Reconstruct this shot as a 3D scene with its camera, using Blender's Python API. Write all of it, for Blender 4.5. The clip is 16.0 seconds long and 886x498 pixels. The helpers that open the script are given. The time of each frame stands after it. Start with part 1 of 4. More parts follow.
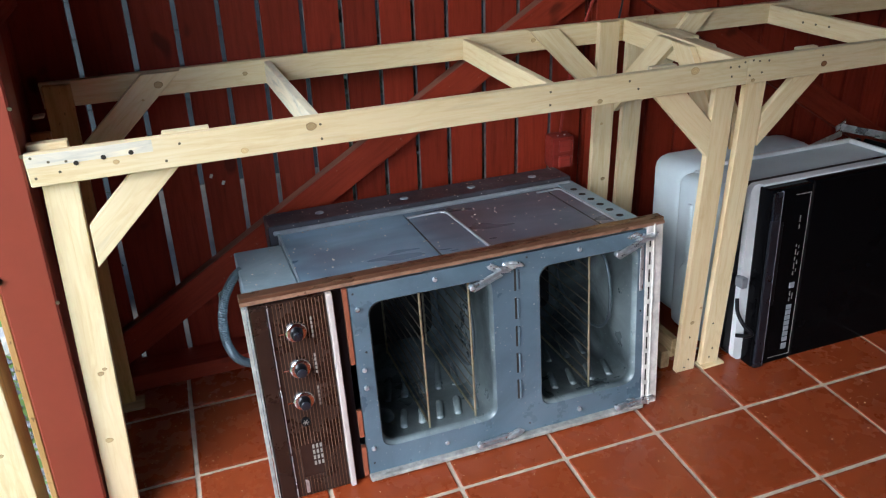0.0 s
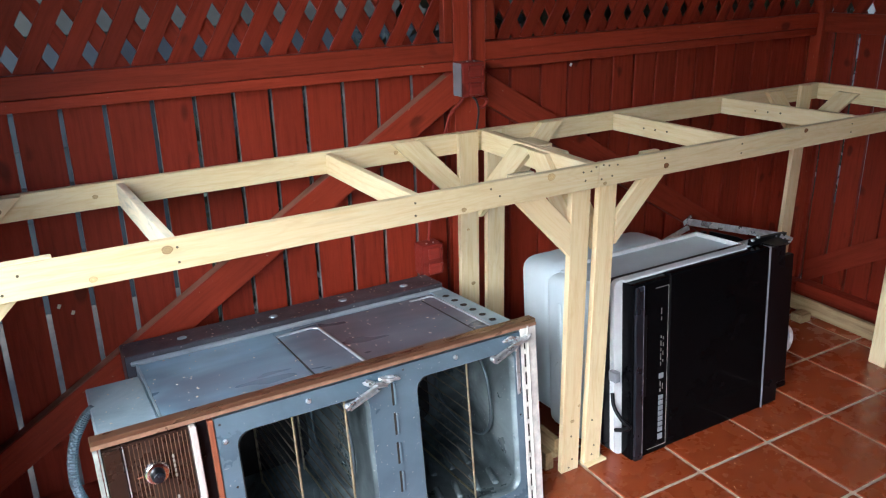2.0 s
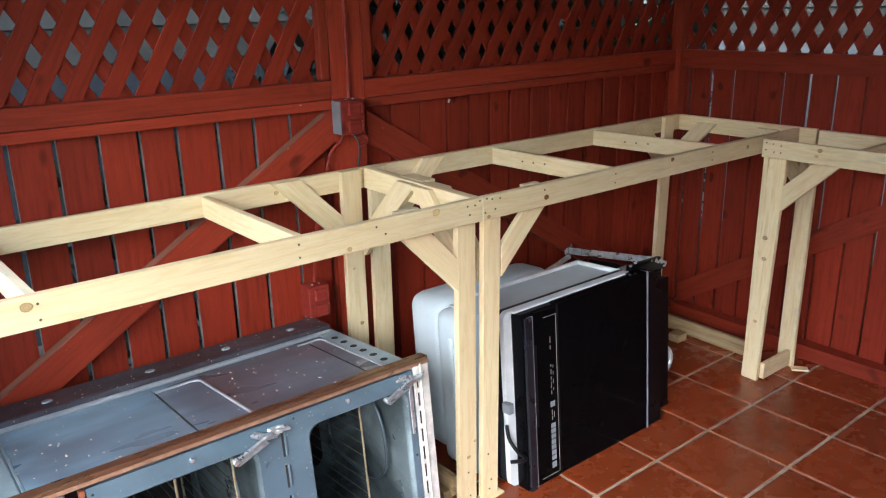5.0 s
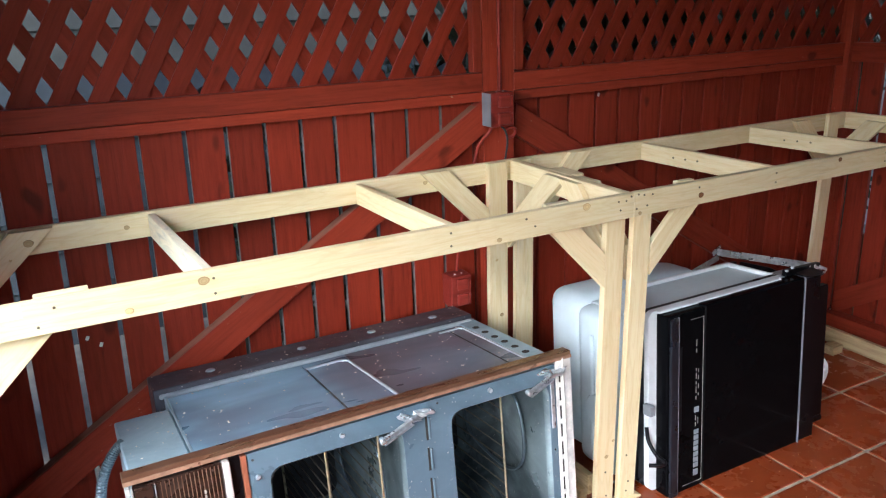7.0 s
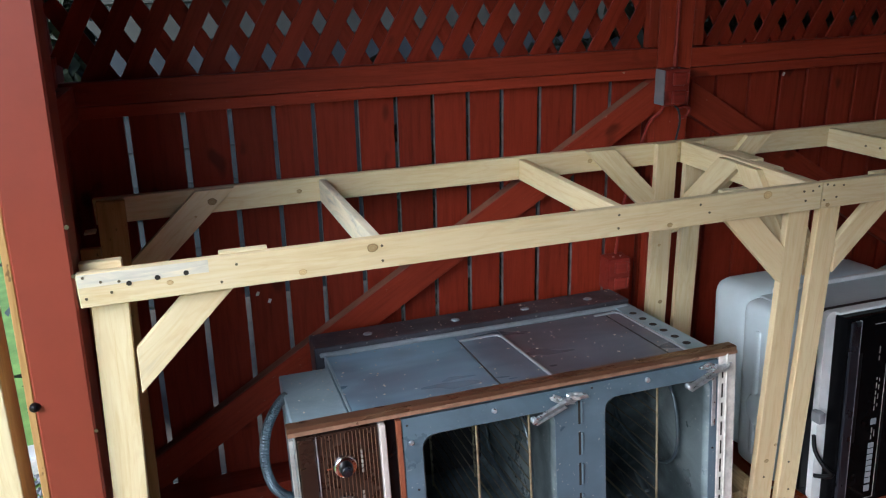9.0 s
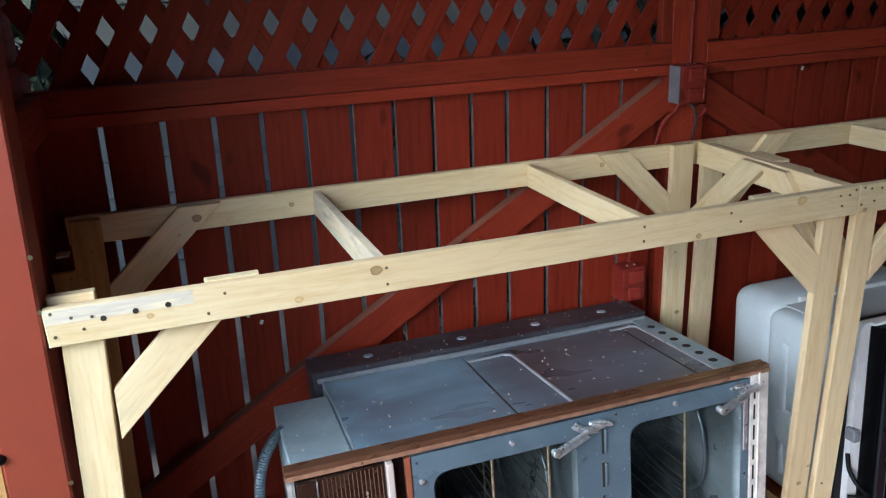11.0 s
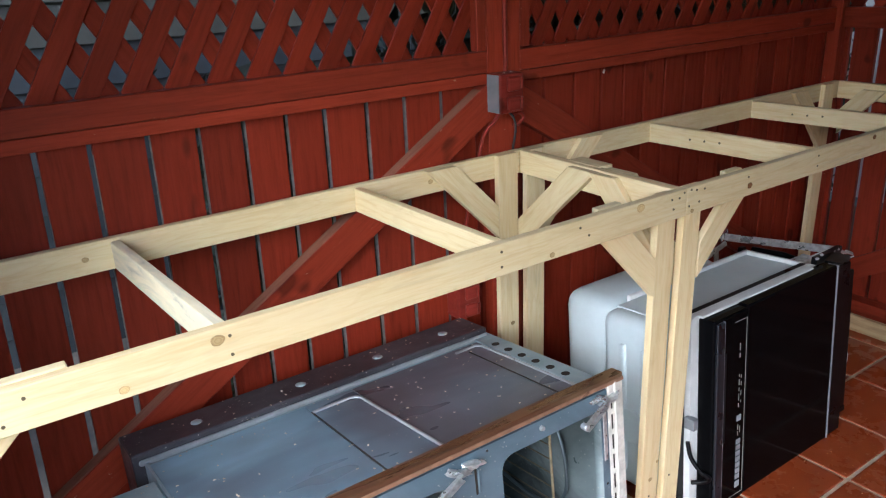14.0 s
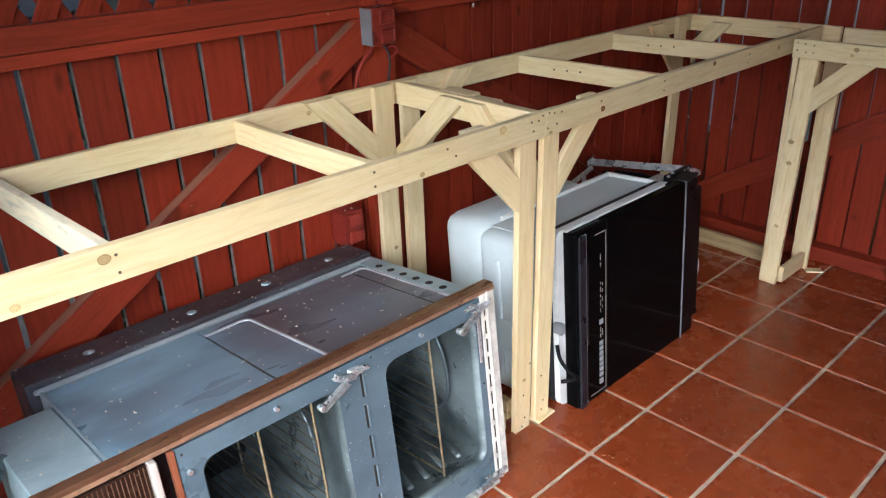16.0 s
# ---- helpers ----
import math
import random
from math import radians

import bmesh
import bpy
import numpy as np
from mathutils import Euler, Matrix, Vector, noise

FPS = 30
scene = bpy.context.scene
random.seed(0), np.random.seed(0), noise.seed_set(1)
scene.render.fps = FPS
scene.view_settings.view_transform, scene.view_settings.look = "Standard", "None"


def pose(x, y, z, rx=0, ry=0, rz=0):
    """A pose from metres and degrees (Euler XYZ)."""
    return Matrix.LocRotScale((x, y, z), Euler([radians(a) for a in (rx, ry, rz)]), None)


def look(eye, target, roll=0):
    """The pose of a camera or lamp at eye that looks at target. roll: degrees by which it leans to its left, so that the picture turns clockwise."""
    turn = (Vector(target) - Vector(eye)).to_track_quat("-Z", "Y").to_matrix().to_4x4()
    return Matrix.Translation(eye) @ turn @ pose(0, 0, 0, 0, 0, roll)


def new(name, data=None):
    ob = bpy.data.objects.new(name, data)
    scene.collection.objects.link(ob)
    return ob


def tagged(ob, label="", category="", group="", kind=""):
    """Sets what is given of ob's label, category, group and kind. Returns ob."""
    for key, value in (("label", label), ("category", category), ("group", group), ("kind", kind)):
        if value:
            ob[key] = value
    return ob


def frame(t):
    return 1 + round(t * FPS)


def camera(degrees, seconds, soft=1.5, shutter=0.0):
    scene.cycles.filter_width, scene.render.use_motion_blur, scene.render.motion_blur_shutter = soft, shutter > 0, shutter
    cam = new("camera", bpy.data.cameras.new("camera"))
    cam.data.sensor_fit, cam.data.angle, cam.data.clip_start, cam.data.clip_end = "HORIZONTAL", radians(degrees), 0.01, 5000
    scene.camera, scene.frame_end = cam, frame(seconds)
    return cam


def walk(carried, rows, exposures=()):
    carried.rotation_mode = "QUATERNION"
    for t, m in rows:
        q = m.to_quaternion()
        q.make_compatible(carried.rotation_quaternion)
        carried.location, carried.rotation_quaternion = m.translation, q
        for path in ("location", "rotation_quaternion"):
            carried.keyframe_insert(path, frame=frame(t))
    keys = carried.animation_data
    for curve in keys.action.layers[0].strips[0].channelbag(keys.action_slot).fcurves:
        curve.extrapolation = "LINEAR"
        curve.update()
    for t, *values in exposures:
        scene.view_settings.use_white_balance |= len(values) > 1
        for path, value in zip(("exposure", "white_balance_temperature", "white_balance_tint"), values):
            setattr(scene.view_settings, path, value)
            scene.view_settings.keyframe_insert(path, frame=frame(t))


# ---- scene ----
cam = camera(60.0, 16.0, soft=1.2)
PATH = [
    (0, (0.303, -1.511, 1.408), (0.863, 0.17, 0.481), -2.1),
    (0.5, (0.303, -1.499, 1.409), (0.955, 0.151, 0.487), -1.5),
    (1, (0.317, -1.491, 1.414), (1.072, 0.141, 0.538), -1.2),
    (1.5, (0.325, -1.483, 1.412), (1.176, 0.16, 0.651), -1.3),
    (2, (0.329, -1.483, 1.41), (1.231, 0.164, 0.724), -1.6),
    (2.5, (0.332, -1.476, 1.41), (1.299, 0.142, 0.74), -1.5),
    (3, (0.337, -1.467, 1.412), (1.366, 0.118, 0.756), -1.4),
    (3.5, (0.344, -1.471, 1.411), (1.437, 0.078, 0.775), -1.5),
    (4, (0.342, -1.458, 1.408), (1.515, 0.043, 0.8), -1.3),
    (6.5, (0.338, -1.456, 1.405), (1.441, 0.105, 0.815), -2.0),
    (7, (0.291, -1.434, 1.402), (1.184, 0.249, 0.793), -1.9),
    (7.5, (0.258, -1.407, 1.399), (0.919, 0.371, 0.764), -2.2),
    (8, (0.245, -1.401, 1.401), (0.81, 0.403, 0.746), -2.0),
    (8.5, (0.254, -1.4, 1.402), (0.79, 0.409, 0.738), -1.7),
    (9, (0.256, -1.395, 1.401), (0.801, 0.412, 0.741), -1.8),
    (11.5, (0.273, -1.179, 1.392), (0.846, 0.616, 0.723), -2.7),
    (12, (0.286, -1.13, 1.392), (0.811, 0.677, 0.715), -3.0),
    (12.5, (0.271, -1.106, 1.394), (0.803, 0.697, 0.711), -2.7),
    (13, (0.256, -1.076, 1.403), (0.907, 0.684, 0.711), -2.8),
    (13.5, (0.237, -1.039, 1.408), (1.108, 0.625, 0.719), -2.6),
    (14, (0.234, -1.029, 1.416), (1.298, 0.516, 0.723), -2.6),
    (14.5, (0.227, -1.036, 1.415), (1.423, 0.405, 0.711), -2.7),
    (15, (0.204, -1.049, 1.417), (1.44, 0.335, 0.671), -3.2),
    (15.5, (0.177, -1.076, 1.407), (1.428, 0.276, 0.627), -3.2),
    (16, (0.185, -1.159, 1.411), (1.416, 0.178, 0.576), -2.0),
]
EXPOSURES = [(t, e, k, 6) for t, e, k in ((0, 1.76, 5150), (1, 2.12, 5150), (2.5, 2.43, 5200), (4, 2.45, 5300), (7, 2.57, 5150), (7.5, 2.36, 5120), (8.5, 1.62, 5180),
                                          (9, 1.58, 5180), (12, 1.9, 5020), (14, 2.18, 5200), (16, 2.34, 5380))]
walk(cam, [(t, look(e, g, r)) for t, e, g, r in PATH], EXPOSURES)


# ---- world and light ----
SUN_EL, SUN_ROT = 35.0, 233.0
world = bpy.data.worlds.new("world")
scene.world = world
world.use_nodes = True
wn = world.node_tree
sky = wn.nodes.new("ShaderNodeTexSky")
sky.sky_type, sky.sun_disc = "NISHITA", False
sky.sun_elevation, sky.sun_rotation = radians(SUN_EL), radians(SUN_ROT)
sky.air_density, sky.dust_density = 1.0, 3.0
wn.links.new(sky.outputs[0], wn.nodes["Background"].inputs[0])
wn.nodes["Background"].inputs[1].default_value = 0.15
sun_data = bpy.data.lights.new("sun", "SUN")
sun_data.energy, sun_data.angle, sun_data.color = 0.35, radians(50), (1.0, 0.98, 0.96)
sun = new("sun", sun_data)
sun.matrix_basis = look((-8, -6, 7), (0, 0, 0))


# ---- materials ----
class Mat:
    """A small wrapper to write node materials."""

    def __init__(self, name, rough=0.6, metal=0.0, spec=0.5):
        self.m = bpy.data.materials.new(name)
        self.m.use_nodes = True
        self.t = self.m.node_tree
        self.b = self.t.nodes["Principled BSDF"]
        self.b.inputs["Roughness"].default_value = rough
        self.b.inputs["Metallic"].default_value = metal
        self.b.inputs["Specular IOR Level"].default_value = spec

    def node(self, kind, **values):
        n = self.t.nodes.new(kind)
        for k, v in values.items():
            n.inputs[k.replace("_", " ")].default_value = v
        return n

    def link(self, a, b):
        self.t.links.new(a, b)

    def coords(self, scale=(1, 1, 1), shift=True):
        """Object coordinates, moved by a random amount for each object."""
        c = self.t.nodes.new("ShaderNodeTexCoord")
        m = self.t.nodes.new("ShaderNodeMapping")
        m.inputs["Scale"].default_value = scale
        self.link(c.outputs["Object"], m.inputs["Vector"])
        if shift:
            i = self.t.nodes.new("ShaderNodeObjectInfo")
            k = self.t.nodes.new("ShaderNodeMath")
            k.operation = "MULTIPLY"
            k.inputs[1].default_value = 37.0
            self.link(i.outputs["Random"], k.inputs[0])
            self.link(k.outputs[0], m.inputs["Location"])
        return m.outputs[0]

    def noise(self, vec, scale, detail=4.0, rough=0.6, distortion=0.0):
        n = self.node("ShaderNodeTexNoise", Scale=scale, Detail=detail, Roughness=rough, Distortion=distortion)
        self.link(vec, n.inputs["Vector"])
        return n.outputs[0]

    def ramp(self, fac, stops):
        r = self.t.nodes.new("ShaderNodeValToRGB")
        e = r.color_ramp.elements
        while len(e) < len(stops):
            e.new(0.5)
        for el, (p, c) in zip(e, stops):
            el.position = p
            el.color = (*c, 1) if len(c) == 3 else (c[0], c[0], c[0], 1)
        self.link(fac, r.inputs[0])
        return r.outputs[0]

    def mix(self, fac, a, b, mode="MIX"):
        n = self.t.nodes.new("ShaderNodeMix")
        n.data_type, n.blend_type = "RGBA", mode
        for v, s in ((fac, n.inputs[0]), (a, n.inputs[6]), (b, n.inputs[7])):
            if isinstance(v, (int, float)):
                s.default_value = v
            elif isinstance(v, tuple):
                s.default_value = (*v, 1)
            else:
                self.link(v, s)
        return n.outputs[2]

    def color(self, c):
        if isinstance(c, tuple):
            self.b.inputs["Base Color"].default_value = (*c, 1)
        else:
            self.link(c, self.b.inputs["Base Color"])

    def rough(self, sock):
        self.link(sock, self.b.inputs["Roughness"])

    def bump(self, height, strength=0.3, distance=0.002):
        n = self.node("ShaderNodeBump", Strength=strength, Distance=distance)
        self.link(height, n.inputs["Height"])
        self.link(n.outputs[0], self.b.inputs["Normal"])

    def random_tint(self, col, dark=0.85, light=1.1):
        i = self.t.nodes.new("ShaderNodeObjectInfo")
        r = self.ramp(i.outputs["Random"], [(0, (dark, dark, dark)), (1, (light, light * 0.99, light * 0.96))])
        return self.mix(1.0, col, r, "MULTIPLY")


def pine_material():
    m = Mat("raw_pine", 0.58, 0, 0.3)
    v = m.coords((1.2, 14, 14))
    grain = m.noise(v, 5.0, 6, 0.65, 0.6)
    col = m.ramp(grain, [(0.30, (0.70, 0.54, 0.28)), (0.5, (0.79, 0.66, 0.395)), (0.75, (0.835, 0.73, 0.49))])
    # growth rings drawn out along the board
    warp = m.noise(m.coords((1.0, 7, 7)), 2.2, 2, 0.5)
    band = m.t.nodes.new("ShaderNodeMath")
    band.operation = "MULTIPLY"
    band.inputs[1].default_value = 85.0
    m.link(warp, band.inputs[0])
    wave = m.t.nodes.new("ShaderNodeMath")
    wave.operation = "SINE"
    m.link(band.outputs[0], wave.inputs[0])
    lines = m.ramp(wave.outputs[0], [(0.45, (0, 0, 0)), (1.0, (0.15, 0.15, 0.15))])
    col = m.mix(lines, col, (0.60, 0.40, 0.18))
    blot = m.noise(m.coords((2.0, 5, 5)), 2.2, 3, 0.5)
    grey = m.ramp(blot, [(0.60, (0, 0, 0)), (0.76, (1, 1, 1))])
    streak = m.noise(m.coords((2.5, 40, 40)), 4.0, 3, 0.6)
    grey = m.mix(1.0, grey, m.ramp(streak, [(0.42, (0, 0, 0)), (0.62, (0.7, 0.7, 0.7))]), "MULTIPLY")
    col = m.mix(grey, col, (0.40, 0.36, 0.28))
    warm = m.noise(m.coords((0.8, 2, 2)), 1.3, 2, 0.5)
    col = m.mix(m.ramp(warm, [(0.48, (0, 0, 0)), (0.72, (0.4, 0.4, 0.4))]), col, (0.70, 0.52, 0.29))
    m.color(m.random_tint(col, 0.86, 1.07))
    m.bump(grain, 0.25, 0.0015)
    return m.m


def old_pine_material():
    m = Mat("weathered_pine", 0.75, 0, 0.2)
    v = m.coords((1.0, 12, 12))
    grain = m.noise(v, 5.0, 6, 0.7, 0.4)
    m.color(m.ramp(grain, [(0.3, (0.22, 0.15, 0.07)), (0.55, (0.42, 0.31, 0.16)), (0.8, (0.50, 0.41, 0.24))]))
    m.bump(grain, 0.4, 0.002)
    return m.m


def wane_material():
    """Pale cross piece with grey bark edge and flaking whitish coat."""
    m = Mat("waney_pine", 0.6, 0, 0.25)
    v = m.coords((1.5, 9, 9))
    big = m.noise(v, 4.0, 5, 0.65, 0.8)
    col = m.ramp(big, [(0.30, (0.34, 0.33, 0.27)), (0.42, (0.62, 0.58, 0.45)), (0.56, (0.76, 0.68, 0.49)), (0.75, (0.80, 0.76, 0.64))])
    m.color(col)
    m.bump(m.noise(v, 11.0, 5, 0.7), 0.6, 0.003)
    return m.m


def stain_material():
    """Pine turned blue-grey, running out in streaks along the board."""
    m = Mat("blue_stained_pine", 0.62, 0, 0.25)
    v = m.coords((2.0, 20, 20))
    grain = m.noise(v, 4.0, 6, 0.65, 0.8)
    m.color(m.ramp(grain, [(0.30, (0.50, 0.47, 0.40)), (0.52, (0.64, 0.59, 0.48)), (0.70, (0.78, 0.69, 0.50))]))
    m.bump(grain, 0.25, 0.0015)
    return m.m


def brown_pine_material():
    """Yellow-brown pine board with dark specks."""
    m = Mat("brown_pine", 0.7, 0, 0.2)
    grain = m.noise(m.coords((1.2, 14, 14)), 5.0, 6, 0.65, 0.5)
    col = m.ramp(grain, [(0.3, (0.34, 0.19, 0.06)), (0.55, (0.48, 0.28, 0.10)), (0.8, (0.56, 0.36, 0.15))])
    sp = m.noise(m.coords((3, 6, 6)), 12.0, 2, 0.5)
    col = m.mix(m.ramp(sp, [(0.66, (0, 0, 0)), (0.72, (0.7, 0.7, 0.7))]), col, (0.08, 0.045, 0.02))
    m.color(col)
    m.bump(grain, 0.3, 0.002)
    return m.m


def red_material(name="red_stain", base=(0.225, 0.0245, 0.0095), rough=0.55):
    m = Mat(name, rough, 0, 0.22)
    grain = m.noise(m.coords((1.5, 22, 22)), 4.0, 6, 0.7, 0.3)
    big = m.noise(m.coords((1, 1.5, 1.5)), 3.0, 3, 0.5)
    dark = tuple(c * 0.62 for c in base)
    light = (base[0] * 1.22, base[1] * 1.35, base[2] * 1.35)
    col = m.ramp(grain, [(0.25, dark), (0.5, base), (0.8, light)])
    col = m.mix(m.ramp(big, [(0.35, (0, 0, 0)), (0.7, (0.4, 0.4, 0.4))]), col, tuple(c * 0.8 for c in base))
    spot = m.noise(m.coords((1.2, 2.0, 2.0)), 7.0, 1, 0.4)
    col = m.mix(m.ramp(spot, [(0.70, (0, 0, 0)), (0.76, (0.75, 0.75, 0.75))]), col, tuple(c * 0.28 for c in base))
    if name == "red_trim_paint":
        chip = m.noise(m.coords((1, 1.6, 1.6)), 55.0, 3, 0.6)
        col = m.mix(m.ramp(chip, [(0.715, (0, 0, 0)), (0.74, (0.7, 0.7, 0.7))]), col, (0.42, 0.27, 0.19))
    m.color(m.random_tint(col, 0.82, 1.15))
    m.rough(m.ramp(grain, [(0.2, (rough + 0.15,)), (0.8, (rough - 0.1,))]))
    m.bump(grain, 0.5, 0.002)
    return m.m


def tile_material():
    m = Mat("terracotta_tile", 0.3)
    v = m.coords((1, 1, 1))
    big = m.noise(v, 5.0, 4, 0.55, 0.5)
    fine = m.noise(v, 70.0, 4, 0.7)
    col = m.ramp(big, [(0.25, (0.205, 0.038, 0.0095)), (0.5, (0.235, 0.044, 0.0110)), (0.78, (0.270, 0.056, 0.0145))])
    col = m.mix(m.ramp(fine, [(0.58, (0, 0, 0)), (0.75, (0.2, 0.2, 0.2))]), col, (0.36, 0.13, 0.05))
    m.color(m.random_tint(col, 0.88, 1.10))
    m.rough(m.ramp(m.noise(v, 14.0, 5, 0.6), [(0.3, (0.20,)), (0.7, (0.34,))]))
    m.bump(m.noise(v, 9.0, 2, 0.5), 0.12, 0.002)
    return m.m


def plain_material(name, color, rough=0.5, metal=0.0, vary=0.15, scale=18.0, bump=0.0):
    m = Mat(name, rough, metal)
    v = m.coords()
    n = m.noise(v, scale, 5, 0.6)
    lo = tuple(c * (1 - vary) for c in color)
    hi = tuple(min(1, c * (1 + vary)) for c in color)
    m.color(m.ramp(n, [(0.3, lo), (0.7, hi)]))
    m.rough(m.ramp(m.noise(v, scale * 0.35, 4, 0.6), [(0.3, (max(0.03, rough * 0.75),)), (0.7, (min(1, rough * 1.25),))]))
    if bump:
        m.bump(n, bump, 0.001)
    return m.m


def steel_material(name, dark, light, rough=0.38, metal=0.85, specks=True):
    """Old sheet steel with stains and pale specks of dust."""
    m = Mat(name, rough, metal)
    v = m.coords(shift=False)
    big = m.noise(v, 4.5, 5, 0.6, 0.8)
    col = m.ramp(big, [(0.32, dark), (0.68, light)])
    if specks:
        sp = m.noise(v, 140.0, 2, 0.5)
        f = m.ramp(sp, [(0.70, (0, 0, 0)), (0.76, (0.8, 0.8, 0.8))])
        col = m.mix(f, col, (0.55, 0.53, 0.48))
    m.color(col)
    m.rough(m.ramp(m.noise(v, 7.0, 5, 0.65), [(0.3, (rough * 0.7,)), (0.7, (min(1, rough * 1.5),))]))
    m.bump(m.noise(v, 90, 3, 0.6), 0.08, 0.001)
    return m.m


def top_sheet_material(name, stops):
    """Dark casing sheet, wiped in streaks, browner on some panels, with dust."""
    m = Mat(name, 0.3, 0.3)
    v = m.coords(shift=False)
    big = m.noise(v, 2.3, 3, 0.5, 0.3)
    streak = m.noise(m.coords((2.0, 6, 2), shift=False), 2.0, 2, 0.5, 0.3)
    col = m.ramp(big, stops)
    col = m.mix(m.ramp(streak, [(0.42, (0, 0, 0)), (0.75, (0.35, 0.35, 0.35))]), col, (0.10, 0.10, 0.125))
    stain = m.noise(v, 5.0, 3, 0.5, 0.4)
    col = m.mix(m.ramp(stain, [(0.56, (0, 0, 0)), (0.74, (0.18, 0.18, 0.18))]), col, (0.095, 0.09, 0.115))
    sp = m.noise(v, 150.0, 2, 0.5)
    col = m.mix(m.ramp(sp, [(0.71, (0, 0, 0)), (0.76, (0.7, 0.7, 0.7))]), col, (0.5, 0.48, 0.43))
    m.color(col)
    m.rough(m.ramp(streak, [(0.3, (0.24,)), (0.7, (0.46,))]))
    m.bump(m.noise(v, 60, 3, 0.6), 0.06, 0.001)
    return m.m


PINE = pine_material()
PINE_OLD = old_pine_material()
PINE_WANE = wane_material()
PINE_BROWN = brown_pine_material()
PINE_STAIN = stain_material()
RED = red_material()
RED_TRIM = red_material("red_trim_paint", (0.275, 0.035, 0.0145), 0.5)
RED_POST = plain_material("red_paint_post", (0.235, 0.040, 0.022), 0.42, 0, 0.10, 7, 0.1)
TILE = tile_material()
GROUT = plain_material("grout", (0.50, 0.41, 0.30), 0.85, 0, 0.25, 40, 0.3)


def knot_material(name, rim, heart):
    """Growth rings round a heart, darkest at the rim."""
    m = Mat(name, 0.6, 0, 0.25)
    c = m.t.nodes.new("ShaderNodeTexCoord")
    k = m.t.nodes.new("ShaderNodeVectorMath")
    k.operation = "LENGTH"
    m.link(c.outputs["Object"], k.inputs[0])
    wob = m.noise(m.coords(), 3.0, 3, 0.6)
    add = m.t.nodes.new("ShaderNodeMath")
    add.operation = "MULTIPLY_ADD"
    add.inputs[1].default_value = 0.5
    m.link(wob, add.inputs[0])
    m.link(k.outputs["Value"], add.inputs[2])
    mid = tuple((a + b) / 2 for a, b in zip(rim, heart))
    m.color(m.random_tint(m.ramp(add.outputs[0], [(0.25, tuple(v * 0.55 for v in heart)), (0.38, heart), (0.72, mid), (0.92, heart), (1.0, mid)]), 0.7, 1.25))
    return m.m


KNOT = knot_material("knot_wood", (0.30, 0.19, 0.08), (0.60, 0.44, 0.22))
KNOT_DARK = knot_material("dark_knot", (0.05, 0.022, 0.008), (0.26, 0.12, 0.04))
SCREW = plain_material("screw_metal", (0.16, 0.13, 0.08), 0.45, 0.7)
HOLE = plain_material("dark_hole", (0.02, 0.015, 0.01), 0.9)
# The bright blue stops paint the sky's sheen into the left panels' colour
STEEL_TOP = top_sheet_material("sheen_top_sheet", [(0.34, (0.13, 0.155, 0.20)), (0.46, (0.20, 0.32, 0.43)), (0.62, (0.32, 0.53, 0.69))])
STEEL_BROWN = top_sheet_material("browned_top_sheet", [(0.36, (0.10, 0.098, 0.115)), (0.50, (0.135, 0.145, 0.18)), (0.68, (0.18, 0.23, 0.29))])
BEAD = plain_material("pale_bead", (0.42, 0.46, 0.50), 0.35, 0.5)
STEEL_BACK = steel_material("oven_back_sheet", (0.035, 0.030, 0.036), (0.085, 0.085, 0.10), 0.42, 0.3)
STEEL_GREY = steel_material("oven_side_sheet", (0.24, 0.33, 0.38), (0.42, 0.54, 0.60), 0.42, 0.35)
ENAMEL = steel_material("grey_enamel", (0.075, 0.115, 0.15), (0.145, 0.205, 0.255), 0.3, 0.15)
ENAMEL_IN = steel_material("cavity_enamel", (0.024, 0.034, 0.038), (0.27, 0.33, 0.345), 0.3, 0.15)
# Near-black enamel for the cavity backs, with the deep shade put into its colour
CAVITY_SHADE = plain_material("shaded_enamel", (0.010, 0.011, 0.012), 0.5, 0, 0.5, 14)


def trim_material():
    """Brown anodised trim, scratched along its length, paler where worn and where golden reflections are painted in."""
    m = Mat("brown_trim", 0.3, 0.6)
    v = m.coords((1.5, 9, 9), shift=False)
    streak = m.noise(v, 4.0, 3, 0.5)
    wear_sheen = m.noise(m.coords((1, 1, 1), shift=False), 3.2, 3, 0.5)
    col = m.ramp(streak, [(0.3, (0.165, 0.080, 0.043)), (0.55, (0.18, 0.090, 0.050)), (0.8, (0.205, 0.108, 0.062))])
    col = m.mix(m.ramp(wear_sheen, [(0.48, (0, 0, 0)), (0.70, (0.6, 0.6, 0.6))]), col, (0.34, 0.235, 0.13))
    m.color(col)
    m.rough(m.ramp(streak, [(0.3, (0.20,)), (0.7, (0.40,))]))
    return m.m


COPPER = trim_material()
LIP = plain_material("copper_lip", (0.42, 0.25, 0.16), 0.35, 0.5, 0.25, 40)
WHITE_METAL = plain_material("scuffed_white_strip", (0.66, 0.63, 0.58), 0.5, 0.0, 0.28, 30)
BLACK = plain_material("black_plastic", (0.004, 0.004, 0.005), 0.32)
BLACK.node_tree.nodes["Principled BSDF"].inputs["Specular IOR Level"].default_value = 0.15
BLACK_GLOSS = plain_material("black_gloss", (0.003, 0.003, 0.0035), 0.12)
BLACK_GLOSS.node_tree.nodes["Principled BSDF"].inputs["Specular IOR Level"].default_value = 0.04
CHROME = plain_material("chrome", (0.75, 0.75, 0.76), 0.15, 1.0)
ZINC = plain_material("zinc_steel", (0.62, 0.65, 0.67), 0.30, 0.75, 0.3, 60)
